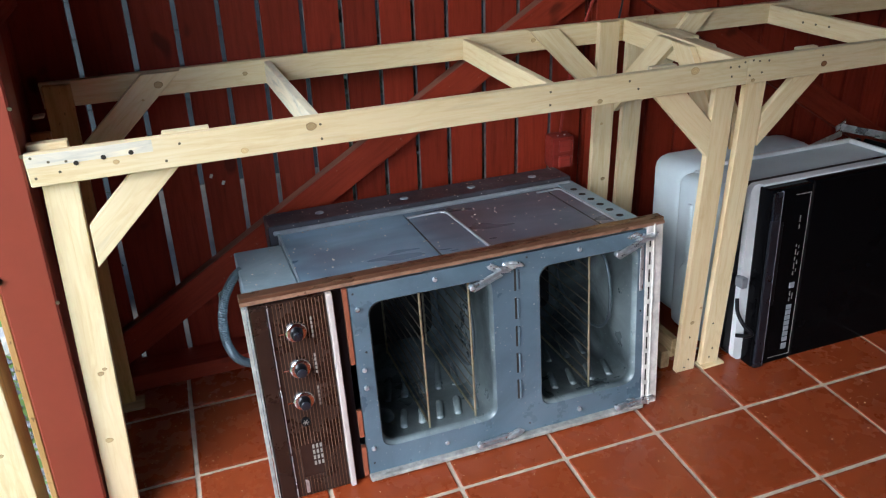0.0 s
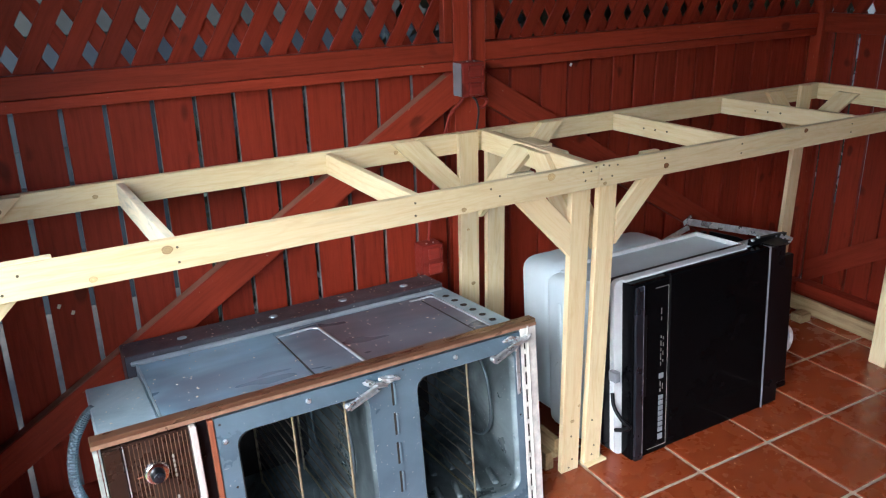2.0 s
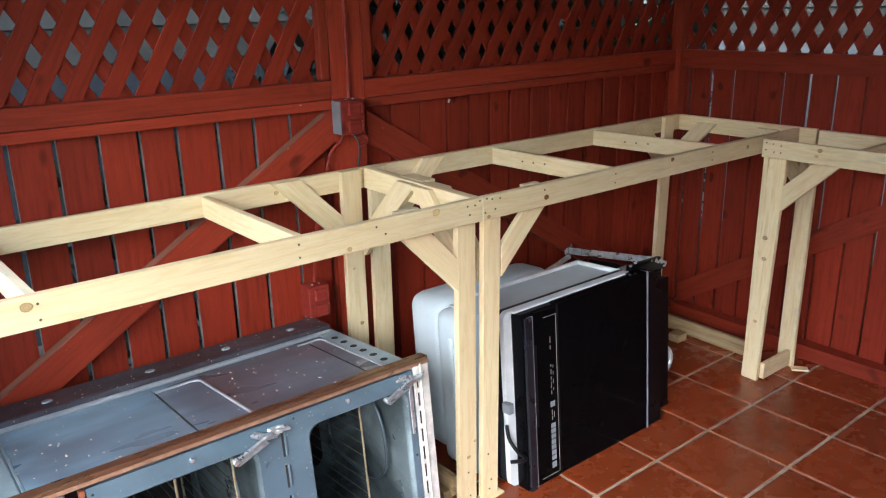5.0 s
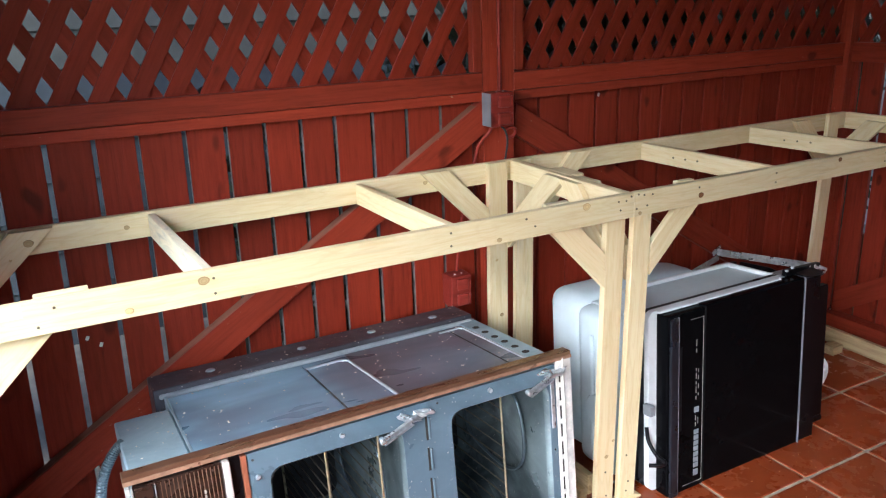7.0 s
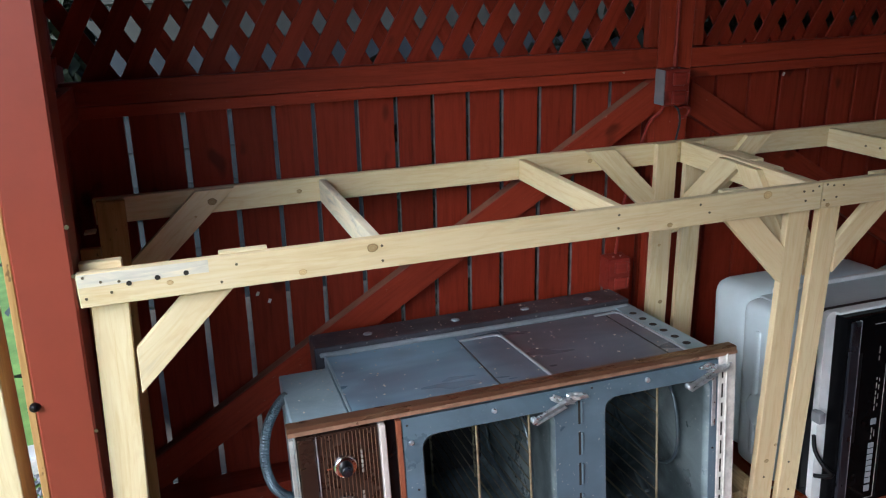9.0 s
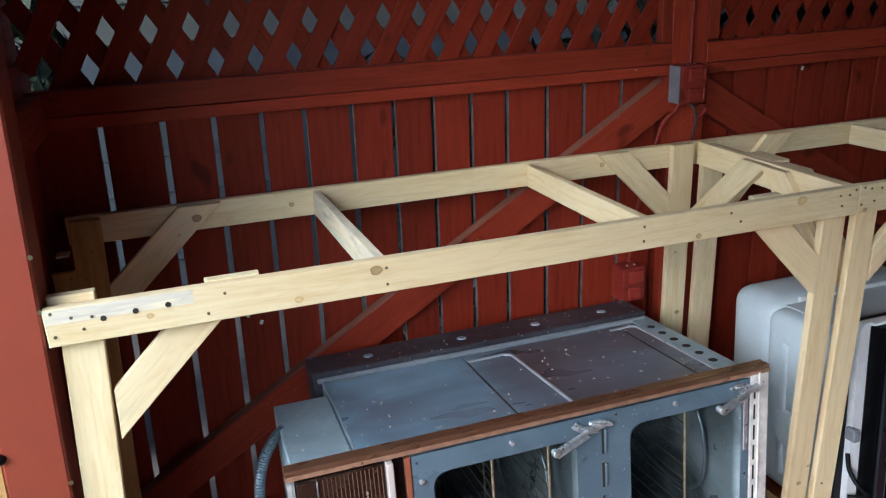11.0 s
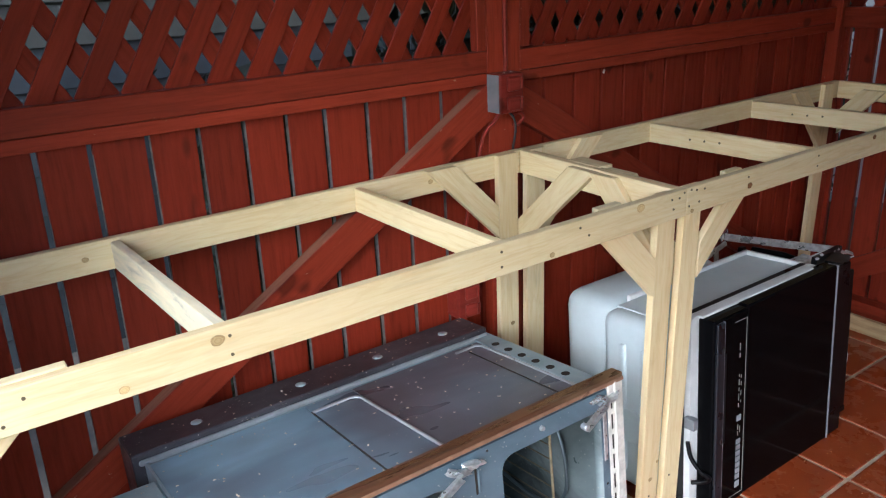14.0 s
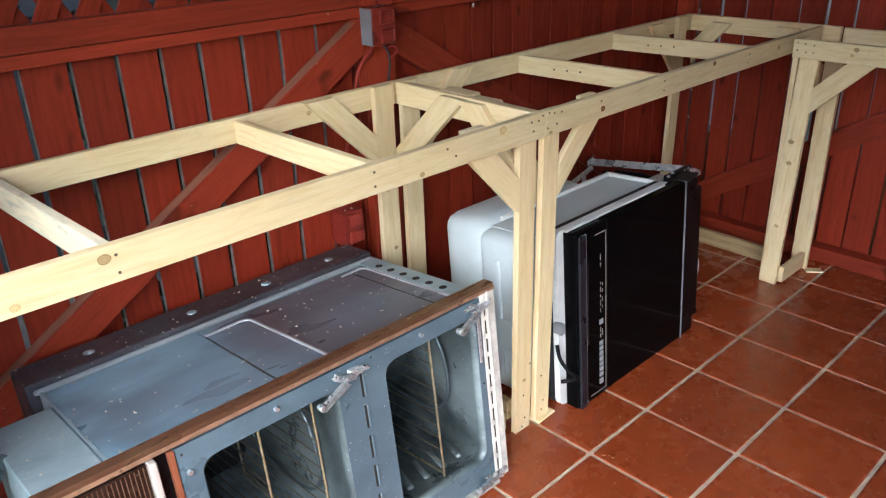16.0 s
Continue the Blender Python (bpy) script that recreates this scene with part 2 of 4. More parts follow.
BRASSY = plain_material("rack_wire", (0.50, 0.45, 0.29), 0.35, 0.9, 0.3, 60)
WHITE_TUB = plain_material("white_tub_plastic", (0.61, 0.70, 0.74), 0.38, 0, 0.06, 9)
WHITE_RIM = plain_material("white_rim", (0.72, 0.74, 0.75), 0.35, 0, 0.08, 20)
MARK = plain_material("pale_print", (0.28, 0.26, 0.23), 0.5)
RAW_EDGE = plain_material("weathered_board_edge", (0.17, 0.15, 0.135), 0.8, 0, 0.5, 30)
DUSTY_RED = red_material("dusty_red_edge", (0.30, 0.13, 0.085), 0.7)
ROOF_WOOD = red_material("dark_roof_boards", (0.055, 0.024, 0.014), 0.6)
BOX_RED = red_material("red_painted_box", (0.24, 0.03, 0.02), 0.4)
GREY_PLASTIC = plain_material("grey_plastic", (0.20, 0.21, 0.23), 0.5)
NAVY = plain_material("blue_black_plastic", (0.010, 0.012, 0.017), 0.3, 0, 0.5, 25)
CABLE = plain_material("dark_cable", (0.03, 0.03, 0.035), 0.45)
CONDUIT = plain_material("flex_conduit", (0.13, 0.165, 0.19), 0.38, 0.7)


# ---- mesh helpers ----
def world_of(ob):
    m = ob.matrix_basis
    return world_of(ob.parent) @ m if ob.parent else m


def part(name, bm, material, parent=None, label="", m=None, smooth=False):
    """Links a bmesh as one mesh object under a thing, at the world pose m."""
    me = bpy.data.meshes.new(name)
    bm.to_mesh(me)
    bm.free()
    me.materials.append(material)
    if smooth:
        for p in me.polygons:
            p.use_smooth = True
    ob = new(name, me)
    return hang(ob, parent, m, label)


def hang(ob, parent=None, m=None, label=""):
    m = m or Matrix()
    if parent:
        ob.parent = parent
        ob.matrix_basis = world_of(parent).inverted() @ m
    else:
        ob.matrix_basis = m
    if label:
        tagged(ob, label)
    return ob


def thing(name, m, label, category, group="", kind=""):
    ob = new(name)
    ob.empty_display_size = 0.05
    ob.matrix_basis = m
    return tagged(ob, label, category, group, kind)


def box(sx, sy, sz, bevel=0.0, at=(0, 0, 0), seg=1):
    bm = bmesh.new()
    bmesh.ops.create_cube(bm, size=1.0)
    bmesh.ops.scale(bm, vec=(sx, sy, sz), verts=bm.verts)
    if bevel:
        bmesh.ops.bevel(bm, geom=bm.edges[:], offset=bevel, segments=seg, profile=0.5, affect="EDGES")
    bmesh.ops.translate(bm, vec=at, verts=bm.verts)
    return bm


def span(x0, x1, y0, y1, z0, z1, bevel=0.0, seg=1):
    return box(abs(x1 - x0), abs(y1 - y0), abs(z1 - z0), bevel, ((x0 + x1) / 2, (y0 + y1) / 2, (z0 + z1) / 2), seg)


def cyl(r, depth, seg=20, r2=None, bevel=0.0):
    bm = bmesh.new()
    bmesh.ops.create_cone(bm, cap_ends=True, segments=seg, radius1=r, radius2=r if r2 is None else r2, depth=depth)
    if bevel:
        es = [e for e in bm.edges if abs(e.verts[0].co.z - e.verts[1].co.z) < 1e-6]
        bmesh.ops.bevel(bm, geom=es, offset=bevel, segments=2, profile=0.5, affect="EDGES")
    return bm


def join(*bms):
    out = bmesh.new()
    for b in bms:
        me = bpy.data.meshes.new("tmp")
        b.to_mesh(me)
        b.free()
        out.from_mesh(me)
        bpy.data.meshes.remove(me)
    return out


def moved(bm, m):
    bmesh.ops.transform(bm, matrix=m, verts=bm.verts)
    return bm


def dome(r, h, seg=14):
    bm = bmesh.new()
    bmesh.ops.create_uvsphere(bm, u_segments=seg, v_segments=8, radius=1.0)
    bmesh.ops.scale(bm, vec=(r, r, h), verts=bm.verts)
    return bm


def frame_of(p0, p1, wide):
    """A pose at the middle of p0-p1 with local x along it and local z near the vector wide."""
    p0, p1 = Vector(p0), Vector(p1)
    x = (p1 - p0).normalized()
    y = Vector(wide).cross(x).normalized()
    z = x.cross(y)
    m = Matrix((x, y, z)).transposed().to_4x4()
    m.translation = (p0 + p1) / 2
    return m, (p1 - p0).length


def board(name, p0, p1, wide, width, thick, material, parent=None, label="", bevel=0.0015):
    """A sawn board from p0 to p1 (middle line); wide: the way its broad side runs."""
    m, length = frame_of(p0, p1, wide)
    return part(name, box(length, thick, width, bevel), material, parent, label, m)


def brace(name, p0, p1, cut0, cut1, thick_dir, width, thick, material, parent=None, label=""):
    """A brace between p0 and p1 whose ends are sawn along the ways cut0 and cut1."""
    p0, p1, n = Vector(p0), Vector(p1), Vector(thick_dir).normalized()
    x = (p1 - p0).normalized()
    z = x.cross(n).normalized()
    bm = bmesh.new()
    pts = []
    for p, cut in ((p0, Vector(cut0).normalized()), (p1, Vector(cut1).normalized())):
        for s in (-1, 1):
            k = s * width / 2 / cut.dot(z)
            pts.append(p + cut * k)
    a, b, d, c = pts
    m = Matrix((x, n, z)).transposed().to_4x4()
    m.translation = (p0 + p1) / 2
    inv = m.inverted()
    loop = [inv @ q for q in (a, b, c, d)]
    front = [bm.verts.new(q + Vector((0, -thick / 2, 0))) for q in loop]
    back = [bm.verts.new(q + Vector((0, thick / 2, 0))) for q in loop]
    bm.faces.new(front)
    bm.faces.new(back[::-1])
    for i in range(4):
        j = (i + 1) % 4
        bm.faces.new((front[j], front[i], back[i], back[j]))
    bmesh.ops.recalc_face_normals(bm, faces=bm.faces[:])
    bmesh.ops.bevel(bm, geom=bm.edges[:], offset=0.0012, segments=1, profile=0.5, affect="EDGES")
    return part(name, bm, material, parent, label, m)


def tube(name, pts, r, material, parent=None, label="", res=3, cyclic=False, smooth=True):
    """A round bar or cable along points, as a mesh."""
    cu = bpy.data.curves.new(name, "CURVE")
    cu.dimensions, cu.bevel_depth, cu.bevel_resolution = "3D", r, res
    sp = cu.splines.new("POLY")
    sp.points.add(len(pts) - 1)
    for q, p in zip(sp.points, pts):
        q.co = (*p, 1)
    sp.use_cyclic_u = cyclic
    cu.use_fill_caps = True
    tmp = bpy.data.objects.new("tmp", cu)
    me = bpy.data.meshes.new_from_object(tmp)
    bpy.data.objects.remove(tmp)
    bpy.data.curves.remove(cu)
    me.name = name
    me.materials.clear()
    me.materials.append(material)
    for p in me.polygons:
        p.use_smooth = smooth
    return hang(new(name, me), parent, None, label)


def curve_points(ctrl, n=8):
    """Catmull-Rom points through the given ones."""
    c = [Vector(p) for p in ctrl]
    c = [2 * c[0] - c[1]] + c + [2 * c[-1] - c[-2]]
    out = []
    for i in range(1, len(c) - 2):
        for k in range(n):
            t = k / n
            a, b, d, e = c[i - 1], c[i], c[i + 1], c[i + 2]
            out.append(0.5 * (2 * b + (d - a) * t + (2 * a - 5 * b + 4 * d - e) * t * t + (3 * b - a - 3 * d + e) * t ** 3))
    out.append(c[-2])
    return out


# ---- ground and floor ----
GRASS = Mat("grass_ground", 0.9)
gv = GRASS.coords(shift=False)
GRASS.color(GRASS.ramp(GRASS.noise(gv, 6.0, 6, 0.7), [(0.3, (0.11, 0.18, 0.03)), (0.7, (0.24, 0.36, 0.07))]))
ground = part("ground", span(-400, 400, -400, 400, -0.30, -0.10), GRASS.m, None, "green lawn round the covered patio")
tagged(ground, category="ground", kind="structure")

TILE_X = [-0.13, 0.155, 0.465, 0.772, 1.059, 1.330, 1.611, 1.888, 2.176, 2.460, 2.736, 3.02, 3.30]
PY, GY = 0.2865, -0.180
floor = part("floor", span(-0.13, 3.42, -3.2, 0.72, -0.14, -0.004), GROUT, None, "red-brown square terracotta tiles with pale grout joints")
tagged(floor, category="floor", kind="structure")


def lay_tiles():
    rnd = random.Random(4)
    for x0, x1 in zip(TILE_X, TILE_X[1:]):
        bm = box(x1 - x0 - 0.011, PY - 0.011, 0.02, 0.003, (0, 0, -0.0102), 2)
        me = bpy.data.meshes.new("tile")
        bm.to_mesh(me)
        bm.free()
        me.materials.append(TILE)
        for j in range(-10, 3):
            y = GY + (j + 0.5) * PY
            if y < 0.62:
                hang(new("tile", me), floor, pose((x0 + x1) / 2, y, rnd.uniform(-0.0003, 0.0003), rnd.uniform(-0.12, 0.12), rnd.uniform(-0.12, 0.12), rnd.choice((0, 180)) + rnd.uniform(-0.15, 0.15)))


# ---- fence walls ----
FY = 0.635          # inner face of the back fence boards
EX = 3.29           # inner face of the right fence boards
north = thing("wall_north", Matrix.Translation((1.6, FY, 0)), "barn-red board fence wall with diagonal braces and lattice above", "fence wall", kind="structure")
east = thing("wall_east", Matrix.Translation((EX, 0, 0)), "barn-red board fence wall with lattice above", "fence wall", kind="structure")
west = thing("wall_west", Matrix.Translation((-0.07, 0.3, 0)), "barn-red board fence wall beside the corner post", "fence wall", kind="structure")

GAPS = [-0.19, 0.068, 0.2015, 0.315, 0.424, 0.526, 0.641, 0.749, 0.852, 0.955, 1.055, 1.171, 1.282, 1.396, 1.512, 1.645,
        1.758, 1.88, 1.993, 2.094, 2.19, 2.289, 2.394, 2.497, 2.598, 2.70, 2.805, 2.91, 3.015, 3.12, 3.225, 3.33]


def lean_at(x):
    """How far the boards lean at this place along the wall, per metre of height."""
    return 0.028 * max(0.0, 1 - max(x, 0) / 1.3)


def fence_boards():
    rnd = random.Random(7)
    for a, b in zip(GAPS, GAPS[1:]):
        gap = 0.013 if a < 0.7 else (0.0115 if a < 1.6 else 0.0095)
        w = b - a - gap * rnd.uniform(0.85, 1.1)
        x, k = (a + b) / 2, lean_at((a + b) / 2)
        board("fence_board", (x - k * 1.15, FY + 0.009 + rnd.uniform(0, 0.002), 0.02), (x + k * 0.04, FY + 0.009, 1.195), (1, 0, 0), w, 0.018, RED, north)
        if x > 1.55:
            continue
        e = w / 2 + 0.0008
        board("raw_edge", (x - k * 1.15 - e, FY + 0.0105, 0.03), (x + k * 0.04 - e, FY + 0.0105, 1.11), (0, 1, 0), 0.014, 0.001, RAW_EDGE, north, bevel=0)
    y = 0.561 + 0.106
    while y > -3.1:
        w = 0.106 - rnd.choice((0.006, 0.010, 0.014, 0.017))
        board("fence_board", (EX + 0.009, y - 0.053, 0.02), (EX + 0.009, y - 0.053, 1.2), (0, 1, 0), w, 0.018, RED, east)
        y -= 0.106
    for i in range(6):
        y = 0.115 + i * 0.107
        board("fence_board", (-0.135, y, 0.02), (-0.07, y, 1.26), (0, 1, 0), 0.1066, 0.018, RED, west)


def lattice(parent, origin, along, out, length, z0, z1, shifts, pitch=0.0889, rise=0.153):
    """Two layers of slanting slats, cut off at the panel's edges."""
    o, a, n = Vector(origin), Vector(along), Vector(out)
    for layer, sgn in ((0, 1), (1, -1)):
        run = (z1 - z0) * pitch / rise
        s = (-math.ceil(run / pitch) * pitch if sgn > 0 else 0.0) + shifts[layer]
        end = length if sgn > 0 else length + run
        while s < end:
            u0, u1 = s, s + sgn * run
            ts = [0.0, 1.0]
            if u1 != u0:
                ta, tb = sorted(((0 - u0) / (u1 - u0), (length - u0) / (u1 - u0)))
                ts = [max(0.0, ta), min(1.0, tb)]
            if ts[1] - ts[0] > 0.06:
                pa = o + a * (u0 + (u1 - u0) * ts[0]) + Vector((0, 0, z0 + (z1 - z0) * ts[0]))
                pb = o + a * (u0 + (u1 - u0) * ts[1]) + Vector((0, 0, z0 + (z1 - z0) * ts[1]))
                d = (0.004 + 0.009 * layer)
                side = (pb - pa).cross(n)
                board("lattice_slat", pa + n * d, pb + n * d, side, 0.043, 0.008, RED, parent, bevel=0.0008)
            s += pitch


def fence_rails():
    # back wall
    for xa, xb, za, zb in ((-0.08, 1.527, 1.157, 1.155), (1.642, 3.24, 1.150, 1.158)):
        board("top_rail", (xa, 0.6185, za + 0.0155), (xb, 0.6185, zb + 0.0155), (0, 0, 1), 0.055, 0.033, RED_TRIM, north)
        board("rail_strip", (xa, 0.6195, za - 0.0285), (xb, 0.6195, zb - 0.0285), (0, 0, 1), 0.029, 0.031, RED_TRIM, north)
    board("fence_post", (1.5845, 0.628, 0.0), (1.5845, 0.628, 2.09), (1, 0, 0), 0.113, 0.052, RED_TRIM, north)
    board("lattice_stile", (1.51, 0.6175, 1.2005), (1.51, 0.6175, 2.0), (1, 0, 0), 0.03, 0.03, RED_TRIM, north)
    board("lattice_stile", (1.66, 0.6175, 1.2005), (1.66, 0.6175, 2.0), (1, 0, 0), 0.034, 0.03, RED_TRIM, north)
    board("bottom_rail", (-0.08, 0.584, 0.026), (3.28, 0.584, 0.026), (0, 0, 1), 0.052, 0.1, RED_TRIM, north)
    brace("diagonal_brace", (-0.06, 0.616, 0.075), (1.526, 0.616, 1.064), (0, 0, 1), (0, 0, 1), (0, 1, 0), 0.086, 0.038, RED_TRIM, north)
    # dusty bare edge, its pale colour also painting the light on the upper face
    board("worn_edge", (-0.03, 0.616, 0.1465), (1.500, 0.616, 1.1005), (0, 1, 0), 0.034, 0.0025, DUSTY_RED, north, "worn dusty top edge of the brace, its lit tone painted in")
    brace("diagonal_brace", (1.643, 0.616, 1.05), (3.2, 0.616, 0.10), (0, 0, 1), (0, 0, 1), (0, 1, 0), 0.086, 0.038, RED_TRIM, north)
    board("top_beam", (-0.08, 0.63, 2.055), (3.3, 0.63, 2.055), (0, 0, 1), 0.09, 0.06, RED, north)
    lattice(north, (-0.06, 0.628, 0), (1, 0, 0), (0, 1, 0), 1.586, 1.19, 2.04, (0.0595, 0.0229))
    lattice(north, (1.645, 0.628, 0), (1, 0, 0), (0, 1, 0), 1.63, 1.19, 2.04, (0.0735, 0.0625))
    # right wall
    board("top_rail", (3.272, 0.60, 1.165), (3.272, -3.1, 1.165), (0, 0, 1), 0.075, 0.033, RED_TRIM, east)
    board("bottom_rail", (3.255, 0.53, 0.03), (3.255, -3.1, 0.03), (0, 0, 1), 0.06, 0.06, RED_TRIM, east)
    brace("diagonal_brace", (3.276, 0.53, 0.098), (3.276, -0.95, 1.033), (0, 0, 1), (0, 0, 1), (1, 0, 0), 0.086, 0.024, RED_TRIM, east)
    board("corner_post", (3.262, 0.607, 0.0), (3.262, 0.607, 2.09), (1, 0, 0), 0.05, 0.05, RED_TRIM, east)
    board("top_beam", (3.3, 0.58, 2.055), (3.3, -3.1, 2.055), (0, 0, 1), 0.09, 0.06, RED, east)
    lattice(east, (3.284, 0.6, 0), (0, -1, 0), (1, 0, 0), 2.9, 1.19, 2.04, (0.0364, 0.0578))
    # left wall
    board("top_rail", (-0.05, 0.10, 1.15), (-0.05, 0.60, 1.15), (0, 0, 1), 0.086, 0.033, RED_TRIM, west)
    board("upper_board", (-0.085, 0.06, 1.645), (-0.085, 0.70, 1.645), (0, 0, 1), 0.89, 0.018, RED, west)


fence_boards()
fence_rails()
for x, zz in ((2.004, 1.092), (0.33, 0.60), (0.36, 0.575)):
    part("paint_fleck", box(0.008, 0.0015, 0.012, 0.0005), WHITE_RIM, north, "", pose(x, FY - 0.001, zz, 0, 25, 0))

post = thing("post_west", pose(-0.095, 0.045, 0), "brick-red painted square corner post of the patio roof", "post", kind="structure")
board("shaft", (-0.093, 0.047, 0.0), (0.0045, 0.047, 2.09), (1, 0, 0), 0.095, 0.09, RED_POST, post, bevel=0.004)
part("knob", moved(dome(0.010, 0.009), pose(-0.108, 0.0, 0.69)), BLACK, post, "small black knob")
for zz in (1.02, 0.93, 0.62):
    part("screw", moved(cyl(0.004, 0.002, 10), pose(-0.045 + 0.047 * zz, 0.0015, zz, 90)), SCREW, post)

# unseen roof over the patio, open only to the west, dark to cut bounce
# unseen wall behind the camera, added to block light and darken reflections
south = part("wall_south", span(-0.45, 3.4, -3.3, -3.2, -0.1, 2.09), RED, None, "unseen dark red wall added to keep the south side dark")
tagged(south, category="house wall", kind="structure")
roof = part("ceiling", span(-0.30, 3.9, -3.6, 1.1, 2.1, 2.16), ROOF_WOOD, None, "unseen underside of the patio roof, dark brown to cut bounced light")
tagged(roof, category="ceiling", kind="structure")
# unseen wall, added so the low western sky doesn't light the upper fence
low_sky_block = part("wall_garden", span(-7.2, -7.0, -14, 8, -0.2, 2.3), plain_material("grey_render", (0.22, 0.21, 0.19), 0.85, 0, 0.2, 2), None, "unseen plain grey wall added to block low light from the west")
tagged(low_sky_block, category="garden wall", kind="structure")
# unseen board under the roof edge, added to cut steep light from the west
eave_block = part("trim", span(-0.33, -0.305, -3.6, 1.1, 1.98, 2.16), RED, None, "unseen dark red board added along the roof edge to cut the light")
tagged(eave_block, category="fascia", kind="structure")


# ---- counter frames of raw pine ----
TH, RW = 0.019, 0.064           # board thickness and width
TOP = 0.932
RZ = TOP - RW / 2
Z3 = (0, 0, 1)


def screws(parent, spots, out=(0, -1, 0), name="screw", r=0.0027, mat=None):
    for p in spots:
        m = Vector(out).to_track_quat("Z", "Y").to_matrix().to_4x4()
        m.translation = p
        part(name, cyl(r, 0.0016, 10), mat or SCREW, parent, "", m)


def knot_mesh(n=18):
    """A low round boss of unit radius, a little uneven."""
    bm = bmesh.new()
    rows = [[bm.verts.new((rad * (1 + 0.08 * math.sin(3 * k * 6.2832 / n + 1)) * math.cos(k * 6.2832 / n), rad * math.sin(k * 6.2832 / n), z)) for k in range(n)]
            for rad, z in ((1.0, 0.0), (0.93, 0.0008), (0.5, 0.0011))]
    for p, q in zip(rows, rows[1:]):
        for k in range(n):
            bm.faces.new((p[k], p[(k + 1) % n], q[(k + 1) % n], q[k]))
    bm.faces.new(rows[-1])
    return bm


def knots(parent, spots, out=(0, -1, 0), mat=None):
    for (p, r) in spots:
        m = Vector(out).to_track_quat("Z", "Y").to_matrix().to_4x4()
        m.translation = p
        part("knot", knot_mesh(), mat or KNOT, parent, "", m @ Matrix.Diagonal((r * 0.85, r * 0.68, 1, 1)))


def left_frame():
    f = thing("counter_frame", pose(0.8, 0.28, 0), "raw pine counter frame with screwed diagonal braces, uncovered", "counter frame", "counter frames")
    rail = board("front_rail", (0, TH / 2, RZ), (1.605, TH / 2, RZ), Z3, RW, TH, PINE, f)
    screws(rail, [(0.012, -0.0006, 0.925), (0.012, -0.0006, 0.885), (0.04, -0.0006, 0.914), (0.07, -0.0006, 0.911), (0.055, -0.0006, 0.892),
                  (0.245, -0.0006, 0.884), (0.275, -0.0006, 0.915), (0.552, -0.0006, 0.915), (0.552, -0.0006, 0.884), (1.073, -0.0006, 0.916), (1.073, -0.0006, 0.886),
                  (1.275, -0.0006, 0.916), (1.30, -0.0006, 0.895), (1.553, -0.0006, 0.916), (1.578, -0.0006, 0.915), (1.560, -0.0006, 0.893), (1.594, -0.0006, 0.924)])
    screws(rail, [(0.086, -0.0006, 0.905), (0.135, -0.0006, 0.909), (0.185, -0.0006, 0.911)], name="drilled_hole", r=0.0048, mat=HOLE)
    knots(rail, [((0.395, -0.0004, 0.882), 0.009), ((0.533, -0.0004, 0.913), 0.013), ((1.2, -0.0004, 0.878), 0.008), ((1.452, -0.0004, 0.919), 0.014), ((0.155, -0.0004, 0.896), 0.007)])
    back = board("back_rail", (-0.030, 0.5565, RZ), (1.600, 0.5565, RZ), Z3, RW, TH, PINE, f)
    knots(back, [((0.46, 0.5466, 0.9), 0.008), ((1.29, 0.5466, 0.9), 0.009)])
    # legs
    leg = board("leg", (-0.012, 0.0295, 0.0), (0.050, 0.0295, 0.925), (1, 0, 0), RW, TH, PINE, f)
    knots(leg, [((0.02, 0.0196, 0.42), 0.008), ((-0.002, 0.0196, 0.24), 0.010), ((0.03, 0.0196, 0.43), 0.006)])
    # browned pine; its tone also paints in the corner's shade and warm bounce
    board("leg", (-0.026, 0.48, 0.0), (0.011, 0.534, TOP - 0.004), (1, 0, 0), RW, TH, PINE_BROWN, f)
    legm = board("leg", (1.560, 0.0295, 0.0), (1.566, 0.0295, 0.925), (1, 0, 0), RW - 0.002, TH, PINE, f)
    knots(legm, [((1.562, 0.0196, 0.17), 0.008), ((1.585, 0.0196, 0.215), 0.006)])
    screws(legm, [(1.555, 0.0192, 0.014), (1.566, 0.0192, 0.04), (1.56, 0.0192, 0.12)])
    legb = board("leg", (1.530, 0.5365, 0.0), (1.532, 0.5365, TOP + 0.001), (1, 0, 0), RW + 0.004, TH, PINE, f)
    knots(legb, [((1.541, 0.5266, 0.43), 0.009), ((1.524, 0.5266, 0.62), 0.006)])
    # cross pieces
    for x, tilt, wood in ((0.549, -0.0275, PINE_WANE), (1.092, -0.013, PINE)):
        board("cross_piece", (x, TH, RZ - 0.003), (x + tilt, 0.547, RZ - 0.003), Z3, RW - 0.006, TH, wood, f)
    board("cross_piece", (1.586, TH, RZ), (1.598, 0.546, RZ), Z3, RW, TH, PINE, f)
    board("cleat", (-0.058, 0.49, 0.40), (-0.046, 0.505, 0.825), (1, 0, 0), 0.045, TH, PINE_BROWN, f)
    board("shim", (-0.052, 0.50, 0.866), (-0.026, 0.50, 0.867), Z3, 0.006, 0.03, PINE, f)
    part("stained_band", span(0.0015, 0.225, -0.0003, 0.001, 0.9065, 0.9305), PINE_STAIN, rail, "blue-grey stained upper half of the rail")
    # braces
    brace("brace", (0.226, 0.029, 0.868), (0.0745, 0.029, 0.718), (1, 0, 0), (0.04, 0, 1), (0, 1, 0), RW, TH, PINE, f)
    bb = brace("brace", (0.253, 0.537, TOP - 0.001), (0.030, 0.532, 0.722), (1, 0, 0), (0, 0, 1), (0, 1, 0), RW, TH, PINE, f)
